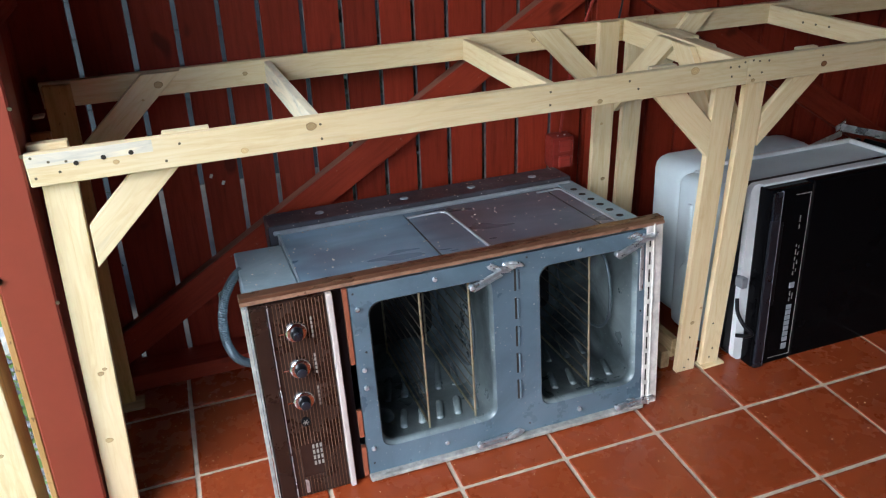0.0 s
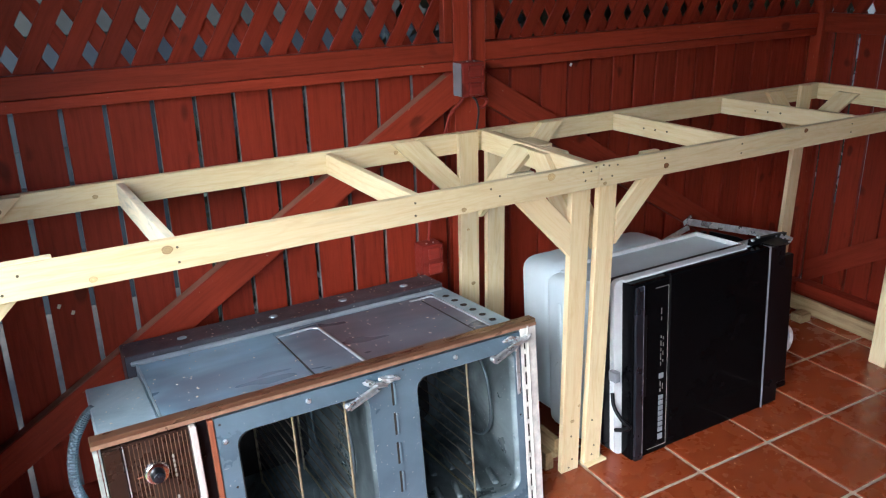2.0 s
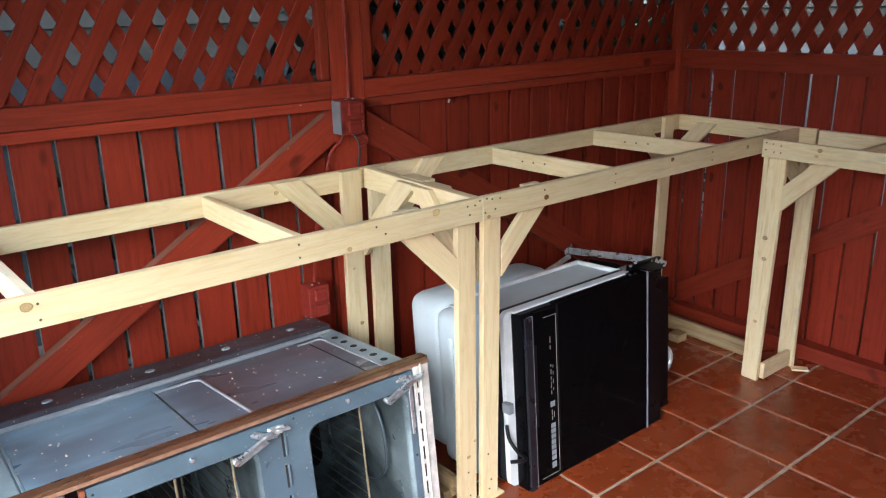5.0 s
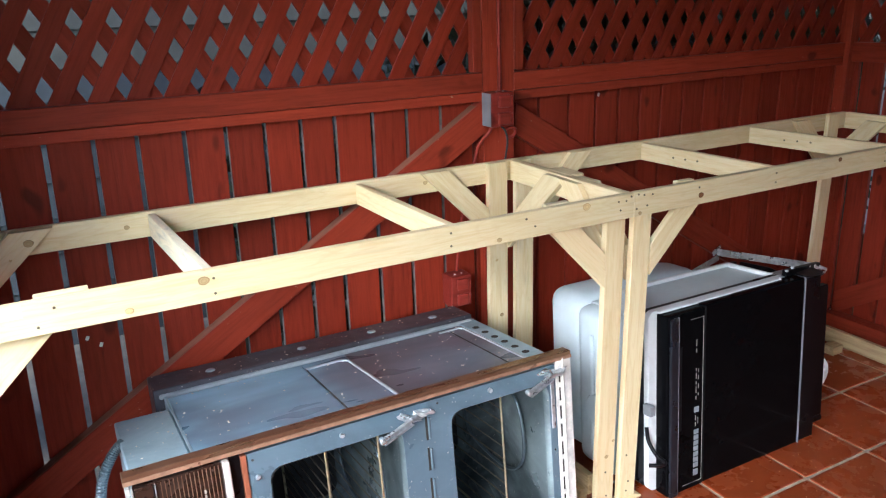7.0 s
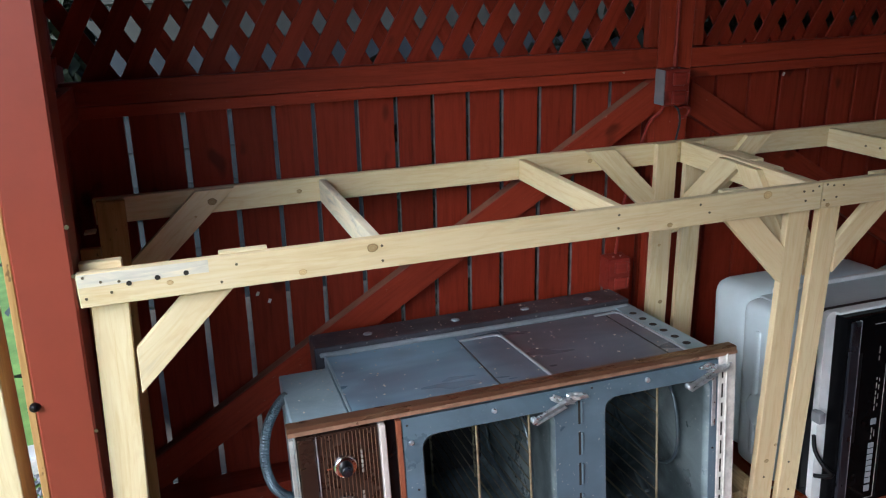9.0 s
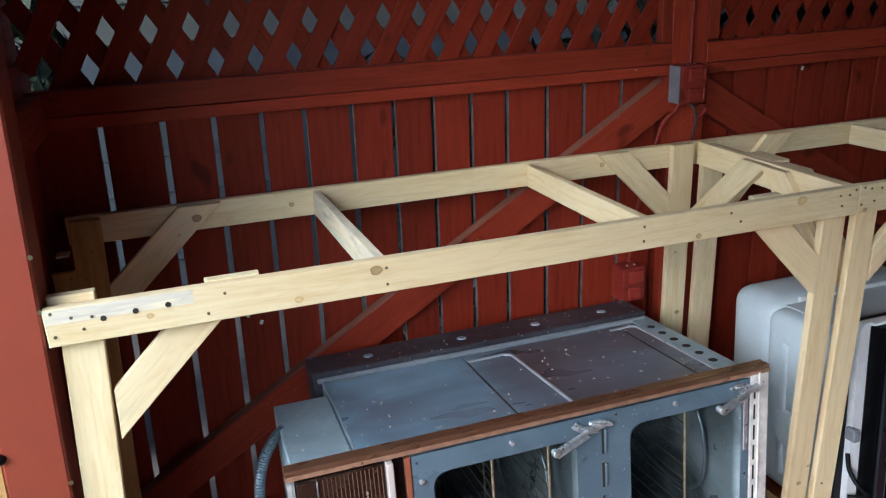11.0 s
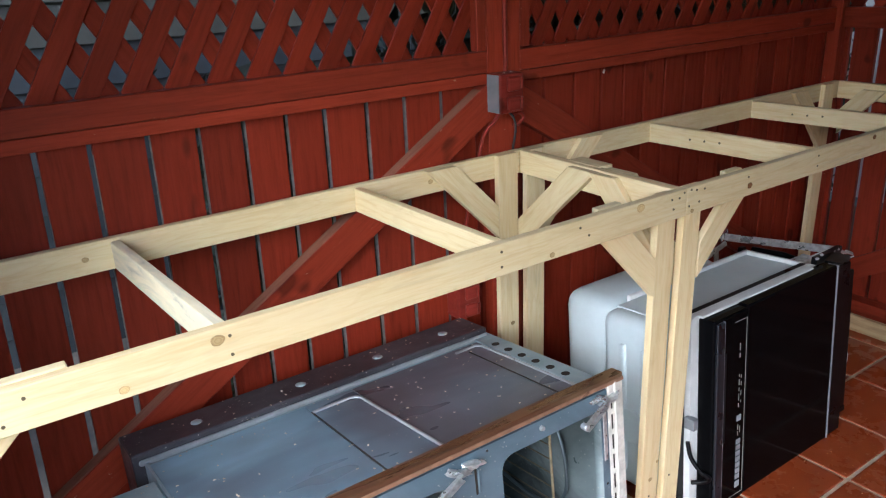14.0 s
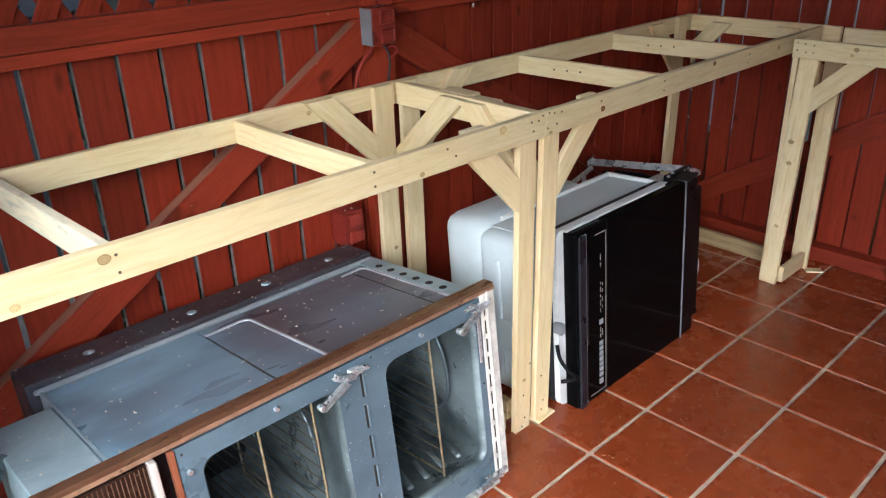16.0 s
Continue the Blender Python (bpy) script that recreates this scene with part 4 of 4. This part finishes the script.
        hg = P("hinge_arm", join(span(-0.088, 0.0, -0.002, 0.0, -0.008, 0.008), span(-0.088, 0.0, -0.009, -0.002, 0.006, 0.008), span(-0.088, 0.0, -0.009, -0.002, -0.008, -0.006)), ZINC, "bent galvanised hinge arm")
        hg.matrix_basis = hg.matrix_basis @ pose(x, -0.016, h_ - 0.004 * up, 0, -10 * up, 16)
        P("hinge_end", moved(cyl(0.0075, 0.016, 12, None, 0.002), facing(x - 0.083, -0.042, h_ - 0.019 * up)), ZINC, "", hg, True)
        for k in range(3):
            bm = bmesh.new()
            bmesh.ops.create_icosphere(bm, subdivisions=2, radius=1.0)
            for v in bm.verts:
                v.co *= rnd.uniform(0.55, 1.25)
            bmesh.ops.scale(bm, vec=(0.026, 0.009, 0.0085), verts=bm.verts)
            P("crumpled_end", moved(bm, pose(x + 0.002 + 0.022 * (k - 0.6), -0.012, h_ + rnd.uniform(-0.006, 0.006), rnd.uniform(-30, 30), rnd.uniform(-25, 25), rnd.uniform(-20, 20))), ZINC, "", hg)
    P("bottom_lip", span(0.235, 1.004, -0.022, 0.03, 0.004, 0.0155, 0.002), DUSTY, "dusty bent lip on the floor")
    ribbed_tube("conduit", [(0.356, 0.24, 0.492), (0.330, 0.225, 0.478), (0.300, 0.22, 0.425), (0.286, 0.215, 0.35), (0.294, 0.21, 0.285), (0.318, 0.205, 0.248), (0.356, 0.2, 0.232)], 0.0125, CONDUIT, ov, "grey ribbed flexible conduit")
    return ov


def build_dishwasher():
    dw = thing("dishwasher", pose(2.0, 0.2, 0), "black-fronted dishwasher with white tub lying on its side", "dishwasher")
    P = lambda name, bm, mat, label="", parent=None, smooth=False: part(name, bm, mat, parent or dw, label, DM, smooth)
    W = lambda p: DM @ Vector(p)
    top = 0.566
    # moulded tub: a deep back half and a slightly wider front half with a raised tray rim
    tub = P("tub", span(-0.080, 0.43, 0.268, 0.46, 0.045, 0.560, 0.050, 4), WHITE_TUB, "white moulded plastic tub", None, True)
    P("tub_front", span(-0.100, 0.53, 0.088, 0.288, 0.035, 0.545, 0.036, 4), WHITE_TUB, "", tub, True)
    for d in (0.205, 0.135):
        P("tub_rib", span(-0.106, -0.094, d - 0.010, d + 0.010, 0.09, 0.47, 0.005, 2), WHITE_TUB, "", tub, True)
    P("round_boss", moved(cyl(0.055, 0.012, 28, 0.048, 0.004), pose(-0.101, 0.185, 0.235, 0, -90)), WHITE_TUB, "", tub, True)
    for a in ((0.0, 0.545, 0.268, 0.282), (0.532, 0.546, 0.088, 0.282)):
        P("tray_rim", span(*a, 0.536, 0.560, 0.004, 2), WHITE_RIM, "", tub, True)
    P("tray", span(-0.05, 0.533, 0.092, 0.27, 0.541, 0.548, 0.002), WHITE_TUB, "", tub)
    P("gasket", plate_with_holes(rounded_loop(-0.050, 0.565, 0.012, top - 0.004, 0.045, 7), [], 0.066, 0.087), BLACK, "black rubber door seal")
    P("door_liner", plate_with_holes(rounded_loop(-0.026, 0.545, 0.004, top - 0.001, 0.022, 6), [], 0.046, 0.0655), WHITE_RIM, "white inner liner of the door")
    P("liner_lip", span(0.0, 0.50, 0.030, 0.0455, top - 0.006, top + 0.001, 0.0025, 2), WHITE_RIM)
    door = P("door", span(0.145, 0.570, 0.0, 0.045, 0.0, top - 0.003, 0.004), BLACK_GLOSS, "glossy black door panel")
    ctl = P("control_strip", span(0.0, 0.1435, -0.003, 0.045, 0.0, top - 0.007, 0.005, 2), BLACK_GLOSS, "black control strip with pale buttons", door)
    # blue-black instead of black, painting the bright reflection on the rounded edge
    P("handle_band", span(0.004, 0.033, -0.013, -0.0025, 0.0, top - 0.012, 0.004, 2), NAVY, "", ctl)
    P("band_edge", span(0.0345, 0.037, -0.010, -0.0028, 0.0, top - 0.012, 0.0008), GREY_PLASTIC, "", ctl)
    P("handle_recess", span(0.042, 0.054, -0.0036, -0.0026, 0.20, 0.46, 0.0004), BLACK, "", ctl)
    for a in ((0.1345, 0.1360, 0.018, 0.536), (0.085, 0.1360, 0.534, 0.5355), (0.060, 0.1360, 0.018, 0.0195)):
        P("outline", span(a[0], a[1], -0.0042, -0.0031, a[2], a[3]), MARK, "", ctl)
    btn = plain_material("grey_button", (0.24, 0.26, 0.28), 0.45)
    for h_, w in ((0.040, 0.020), (0.066, 0.0155), (0.084, 0.0155), (0.102, 0.0155), (0.120, 0.0155), (0.138, 0.0155), (0.156, 0.0155), (0.174, 0.0155), (0.244, 0.018)):
        P("button", span(0.102, 0.121, -0.0054, -0.0032, h_, h_ + w, 0.0012), btn, "", ctl)
    for h_, w in ((0.285, 0.012), (0.305, 0.020), (0.332, 0.010), (0.35, 0.016), (0.374, 0.008), (0.20, 0.012), (0.218, 0.016), (0.43, 0.012), (0.45, 0.02)):
        P("print_mark", span(0.108, 0.1105, -0.0040, -0.0032, h_, h_ + w), MARK, "", ctl)
    for h_, w in ((0.296, 0.008), (0.318, 0.014), (0.346, 0.012), (0.368, 0.010), (0.206, 0.02)):
        P("print_mark", span(0.117, 0.119, -0.0040, -0.0032, h_, h_ + w), MARK, "", ctl)
    P("seam_strip", span(0.5712, 0.5738, -0.002, 0.03, 0.0, top - 0.004), GREY_PLASTIC, "dull grey metal edge")
    P("kick_panel", span(0.575, 0.652, 0.004, 0.030, 0.0, top - 0.012, 0.003), BLACK, "matt black kick panel")
    P("base_side", span(0.56, 0.735, 0.032, 0.44, 0.02, 0.04, 0.003), BLACK)
    P("base_back", span(0.660, 0.735, 0.035, 0.06, 0.04, 0.50, 0.003), BLACK)
    for d in (0.09, 0.40):
        P("base_post", span(0.705, 0.73, d, d + 0.02, 0.04, 0.50, 0.003), BLACK)
    # bare metal frame at the top edge
    bar = lambda name, p0, p1, wide, w, t, mat=ZINC: board(name, W(p0), W(p1), wide, w, t, mat, dw, bevel=0.001)
    bar("frame_arm", (0.692, 0.462, 0.532), (0.790, 0.115, 0.530), (0, 0, 1), 0.024, 0.004)
    bar("frame_arm", (0.700, 0.462, 0.520), (0.798, 0.115, 0.518), (1, 0, 0), 0.024, 0.003)
    bar("frame_arm", (0.694, 0.455, 0.512), (0.545, 0.455, 0.474), (0, 0, 1), 0.022, 0.004)
    bar("frame_leg", (0.640, 0.457, 0.500), (0.636, 0.450, 0.430), (1, 0, 0), 0.024, 0.004)
    bar("frame_tab", (0.668, 0.458, 0.528), (0.712, 0.463, 0.548), (0, 0, 1), 0.02, 0.005)
    wires("hinge_spring", [[(0.700, 0.36, 0.505), (0.725, 0.26, 0.500), (0.735, 0.215, 0.488)]], 0.010, BLACK, dw, DM, "dark hinge spring", 3)
    P("spring_end", moved(cyl(0.013, 0.03, 14), pose(0.735, 0.21, 0.488, 80, 0, 10)), GREY_PLASTIC, "", None, True)
    P("bracket", span(0.650, 0.722, 0.165, 0.195, 0.470, 0.520, 0.003), ZINC, "galvanised bracket")
    P("bracket", span(0.652, 0.76, 0.150, 0.164, 0.505, 0.522, 0.003), ZINC, "galvanised bracket")
    bar("hinge_bar", (0.545, 0.058, 0.566), (0.770, 0.105, 0.540), (0, 0, 1), 0.026, 0.016, BLACK)
    bar("hinge_plate", (0.600, 0.03, 0.552), (0.705, 0.06, 0.545), (0, 1, 0), 0.05, 0.012, BLACK)
    for x, d, h_ in ((0.575, 0.052, 0.582), (0.545, 0.048, 0.578), (0.700, 0.085, 0.556), (0.735, 0.09, 0.552)):
        P("screw", moved(dome(0.006, 0.004), pose(x, d, h_)), ZINC)
    for x, d, h_, r in ((0.690, 0.05, 0.562, 20), (0.715, 0.045, 0.556, -35), (0.70, 0.03, 0.548, 70), (0.728, 0.06, 0.55, 40)):
        P("torn_clip", moved(box(0.030, 0.004, 0.010, 0.001), pose(x, d, h_, r, 25, r * 0.6)), ZINC)
    foot = [(0.772 + 0.040 * math.sin(a), 0.085, 0.165 + 0.045 * math.cos(a)) for a in [math.pi * k / 14 for k in range(15)]]
    wires("hose_loop", [foot], 0.011, WHITE_RIM, dw, DM, "white bent drain hose", 3)
    # strap and latch at the side of the door
    wires("strap", [curve_points([(-0.03, 0.05, 0.215), (-0.034, 0.036, 0.175), (-0.026, 0.010, 0.140), (-0.012, -0.006, 0.122), (-0.016, 0.006, 0.108), (-0.034, 0.034, 0.100)], 6)], 0.0060, BLACK, dw, DM, "black rubber strap", 2)
    P("latch", span(-0.040, -0.020, 0.024, 0.056, 0.258, 0.290, 0.002), GREY_PLASTIC)
    return dw


build_oven()
build_dishwasher()


# ---- electric boxes and cables on the fence ----
def outlet_box(x0, x1, y0, y1, z0, z1, lids):
    b = thing("outlet_box", pose((x0 + x1) / 2, y1, z0), "red-painted weatherproof outlet box with hinged covers on the fence", "outlet box", "outlet boxes")
    part("housing", span(x0, x1, y0, y1, z0, z1, 0.004, 2), BOX_RED, b)
    xm, w = (x0 + x1) / 2, (x1 - x0)
    for k in range(lids):
        za = z0 + (z1 - z0) * (k + 0.12) / lids
        zb = z0 + (z1 - z0) * (k + 0.86) / lids
        lid = part("cover", span(xm - w * 0.26, xm + w * 0.30, y0 - 0.011, y0 - 0.0005, za, zb, 0.005, 2), BOX_RED, b)
        part("hinge", moved(cyl(0.0042, zb - za - 0.01, 10), pose(xm + w * 0.38, y0 - 0.006, (za + zb) / 2)), BOX_RED, lid)
    for k in range(2):
        part("screw", moved(dome(0.0035, 0.002), pose(xm - 0.012 + 0.024 * k, (y0 + y1) / 2 - 0.01, z1 + 0.0015)), ZINC, b)
    return b


ub = outlet_box(1.524, 1.602, 0.545, 0.60, 1.038, 1.142, 2)
part("grey_side", span(1.5205, 1.5235, 0.55, 0.5985, 1.040, 1.140, 0.001), GREY_PLASTIC, ub, "unpainted grey side of the box")
outlet_box(1.372, 1.445, 0.555, 0.615, 0.478, 0.582, 2)
cb = thing("cable", pose(1.56, 0.58, 1.03), "thin dark and red-painted cables hanging from the outlet box", "cable")
tube("conductor", curve_points([(1.572, 0.572, 1.036), (1.584, 0.565, 1.02), (1.592, 0.566, 0.985), (1.590, 0.576, 0.93), (1.585, 0.585, 0.85)], 6), 0.0032, CABLE, cb)
tube("conductor", curve_points([(1.545, 0.58, 1.037), (1.535, 0.585, 1.015), (1.51, 0.592, 0.99), (1.495, 0.598, 0.95), (1.44, 0.60, 0.75), (1.415, 0.595, 0.585)], 6), 0.0048, BOX_RED, cb)
tube("conductor", curve_points([(1.592, 0.585, 1.02), (1.615, 0.58, 1.028), (1.632, 0.58, 1.015), (1.622, 0.582, 0.998), (1.600, 0.586, 0.995)], 6), 0.0048, BOX_RED, cb)
tube("conductor", [(1.582, 0.594, 1.14), (1.582, 0.595, 1.6), (1.582, 0.595, 2.2)], 0.0065, BOX_RED, cb)


# ---- at the left: raw timber and plywood beside the post ----
pw = board("plywood_strip", (-0.1485, 0.04, 0.0), (-0.043, 0.04, 2.2), (0, 1, 0), 0.07, 0.013, PINE_BROWN, None, "narrow upright plywood strip fixed beside the red post")
tagged(pw, category="plywood")
tm = board("timber", (-0.225, 0.045, 0.0), (-0.178, 0.045, 1.3), (1, 0, 0), 0.09, 0.09, PINE, None, "raw pine timber standing upright beside the red post")
tagged(tm, category="timber")
knots(tm, [((-0.205, -0.0004, 0.62), 0.006), ((-0.198, -0.0004, 0.47), 0.008), ((-0.212, -0.0004, 0.28), 0.007)])


# ---- wood chips and dust ----
def chips(name, spots, label, mat, size=(0.002, 0.006)):
    rnd = random.Random(len(spots))
    vs, fs = [], []
    for p, n in spots:
        m = Vector(n).to_track_quat("Z", "Y").to_matrix().to_4x4() @ pose(0, 0, 0, 0, 0, rnd.uniform(0, 360))
        a, b, c = rnd.uniform(*size), rnd.uniform(*size) * 0.6, 0.0012
        k = len(vs)
        for x, y, z in ((-a, -b, 0), (a, -b * 0.7, 0), (a * 0.8, b, 0), (-a * 0.9, b * 0.8, 0), (-a * 0.8, -b * 0.8, c), (a * 0.8, -b * 0.5, c), (a * 0.6, b * 0.8, c), (-a * 0.7, b * 0.6, c)):
            vs.append(Vector(p) + (m.to_3x3() @ Vector((x, y, z))))
        fs += [(k, k + 3, k + 2, k + 1), (k + 4, k + 5, k + 6, k + 7), (k, k + 1, k + 5, k + 4), (k + 1, k + 2, k + 6, k + 5), (k + 2, k + 3, k + 7, k + 6), (k + 3, k, k + 4, k + 7)]
    me = bpy.data.meshes.new(name)
    me.from_pydata([tuple(v) for v in vs], [], fs)
    me.materials.append(mat)
    return tagged(new(name, me), label, "debris", "", "stuff")


rnd = random.Random(11)
spots = []
for i in range(170):
    x, d = rnd.uniform(0.03, 1.03), rnd.uniform(0.06, 0.57)
    if x < 0.118 and d > 0.36:
        continue
    h_ = 0.5472 if d > 0.463 else (0.5276 if d < 0.44 and x > 0.146 else (0.5268 if x < 0.138 else 0.5343))
    spots.append((OM @ Vector((x, d, h_)), OM.to_3x3() @ Vector((0, 0, 1))))
CHIP = plain_material("pale_chips", (0.55, 0.48, 0.38), 0.8, 0, 0.3, 60)
chips("wood_chips", spots, "pale wood chips and dust scattered on the oven", CHIP, (0.0008, 0.0034))
spots = []
for i in range(260):
    x, y = rnd.uniform(0.1, 3.0), -0.04 - abs(rnd.gauss(0, 0.22))
    spots.append(((x, y, 0.0014), (0, 0, 1)))
for i in range(90):
    spots.append(((rnd.uniform(0.0, 0.32), rnd.uniform(0.0, 0.5), 0.0014), (0, 0, 1)))
chips("sawdust", spots, "sawdust and small wood chips on the tiles", plain_material("sawdust", (0.50, 0.32, 0.16), 0.85, 0, 0.4, 60), (0.0005, 0.0024))


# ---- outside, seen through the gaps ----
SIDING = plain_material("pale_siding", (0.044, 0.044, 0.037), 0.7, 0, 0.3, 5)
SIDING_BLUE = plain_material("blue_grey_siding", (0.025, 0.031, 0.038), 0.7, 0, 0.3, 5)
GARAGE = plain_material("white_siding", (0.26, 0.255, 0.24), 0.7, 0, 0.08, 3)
# darker copy for the garage's upper rows, shade put into the colour
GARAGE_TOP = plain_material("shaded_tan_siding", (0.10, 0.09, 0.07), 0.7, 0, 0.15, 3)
BROWN = plain_material("brown_boards", (0.12, 0.055, 0.03), 0.75, 0, 0.3, 8)


def siding_wall(name, half, m, rows, label, mat, low_mat=None):
    w = thing(name, m, label, "house")
    part("wall", span(-half, half, 0.02, 0.2, 0, rows * 0.16 + 0.02), mat, w, "", m)
    bm = box(2 * half, 0.02, 0.17, 0.003)
    moved(bm, pose(0, 0, 0, -4))
    meshes = []
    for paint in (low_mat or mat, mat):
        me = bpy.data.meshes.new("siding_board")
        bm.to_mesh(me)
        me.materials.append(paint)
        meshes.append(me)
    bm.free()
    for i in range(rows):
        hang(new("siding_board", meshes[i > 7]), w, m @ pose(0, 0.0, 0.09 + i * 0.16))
    return w


def gravel_bed():
    """Loose grey pebbles beside the patio, held by pale edging stones."""
    rnd = random.Random(21)
    vs, fs = [], []
    for i in range(1500):
        c = Vector((rnd.uniform(-0.62, -0.15), rnd.uniform(0.10, 1.05), -0.098 + rnd.uniform(0, 0.012)))
        r = rnd.uniform(0.006, 0.015)
        k = len(vs)
        for p in ((1, 0, 0), (0, 1, 0), (-1, 0, 0), (0, -1, 0), (0, 0, 0.8), (0, 0, -0.8)):
            vs.append(tuple(c + Vector(p) * r * rnd.uniform(0.7, 1.2)))
        for a in range(4):
            fs += [(k + a, k + (a + 1) % 4, k + 4), (k + (a + 1) % 4, k + a, k + 5)]
    me = bpy.data.meshes.new("gravel")
    me.from_pydata(vs, [], fs)
    me.materials.append(plain_material("grey_pebbles", (0.20, 0.20, 0.20), 0.8, 0, 0.5, 60))
    tagged(new("gravel", me), "loose grey pebbles in a bed beside the patio", "gravel", "", "stuff")
    stone = plain_material("pale_stone", (0.55, 0.52, 0.46), 0.8, 0, 0.2, 25, 0.4)
    for i in range(4):
        st = part("edging_stone", box(0.17, 0.10, 0.07, 0.012, seg=2), stone, None, "pale rounded edging stone beside the lawn", pose(-0.80 + 0.18 * i, 1.11 + 0.01 * (i % 2), -0.068, 0, 0, 4 * (i % 3) - 4))
        tagged(st, category="edging stone", group="edging stones")


gravel_bed()
yard = part("pavement", span(-0.2, 6, 0.74, 6, -0.102, -0.06), plain_material("bare_soil", (0.09, 0.075, 0.06), 0.9, 0, 0.4, 6), None, "bare grey-brown soil behind the fence")
tagged(yard, category="soil", kind="structure")
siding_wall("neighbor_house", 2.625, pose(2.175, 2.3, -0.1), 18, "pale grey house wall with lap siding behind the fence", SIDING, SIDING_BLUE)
siding_wall("garage", 2.5, pose(5.0, -0.5, -0.1, 0, 0, -90), 18, "pale grey garage wall with lap siding behind the fence, upper rows painted as shaded", GARAGE_TOP, GARAGE)
low = thing("low_fence", pose(3.6, -0.5, -0.1), "low brown board fence outside the patio", "fence")
for i in range(14):
    board("board", (3.6, 0.9 - i * 0.2, -0.1), (3.6, 0.9 - i * 0.2, 0.33), (0, 1, 0), 0.19, 0.02, BROWN, low)


def hedge():
    rnd = random.Random(5)
    vs, fs = [], []
    for i in range(36000):
        c = Vector((rnd.uniform(0.8, 4.1), 0.95 + abs(rnd.gauss(0, 0.2)), rnd.uniform(-0.1, 3.3)))
        if c.x < 1.72 and c.z > 1.14 + 0.08 * math.sin(9 * c.x):
            c.z = rnd.uniform(-0.1, 1.14)
        if c.x < 1.45 and rnd.random() < 0.8:
            c.x = rnd.uniform(1.45, 4.1)
        # leaves added behind the left corner to block bright sky and keep it dark
        if i % 6 == 0:
            c = Vector((rnd.uniform(-0.40, -0.06), 1.1 + abs(rnd.gauss(0, 0.2)), rnd.uniform(-0.1, 3.0)))
        m = Euler((rnd.uniform(0, 6.3), rnd.uniform(0, 6.3), rnd.uniform(0, 6.3))).to_matrix()
        s = rnd.uniform(0.025, 0.06)
        k = len(vs)
        for p in ((-s, 0, 0), (0, -s * 0.45, 0.006), (s, 0, 0), (0, s * 0.45, 0.006)):
            vs.append(tuple(c + m @ Vector(p)))
        fs.append((k, k + 1, k + 2, k + 3))
    me = bpy.data.meshes.new("hedge")
    me.from_pydata(vs, [], fs)
    me.materials.append(plain_material("dark_leaves", (0.02, 0.028, 0.011), 0.6, 0, 0.4, 8))
    tagged(new("hedge", me), "dense dark green hedge behind the fence, with leaves added to darken the left corner", "hedge", "", "stuff")


hedge()


# ---- floor tiles ----
lay_tiles()
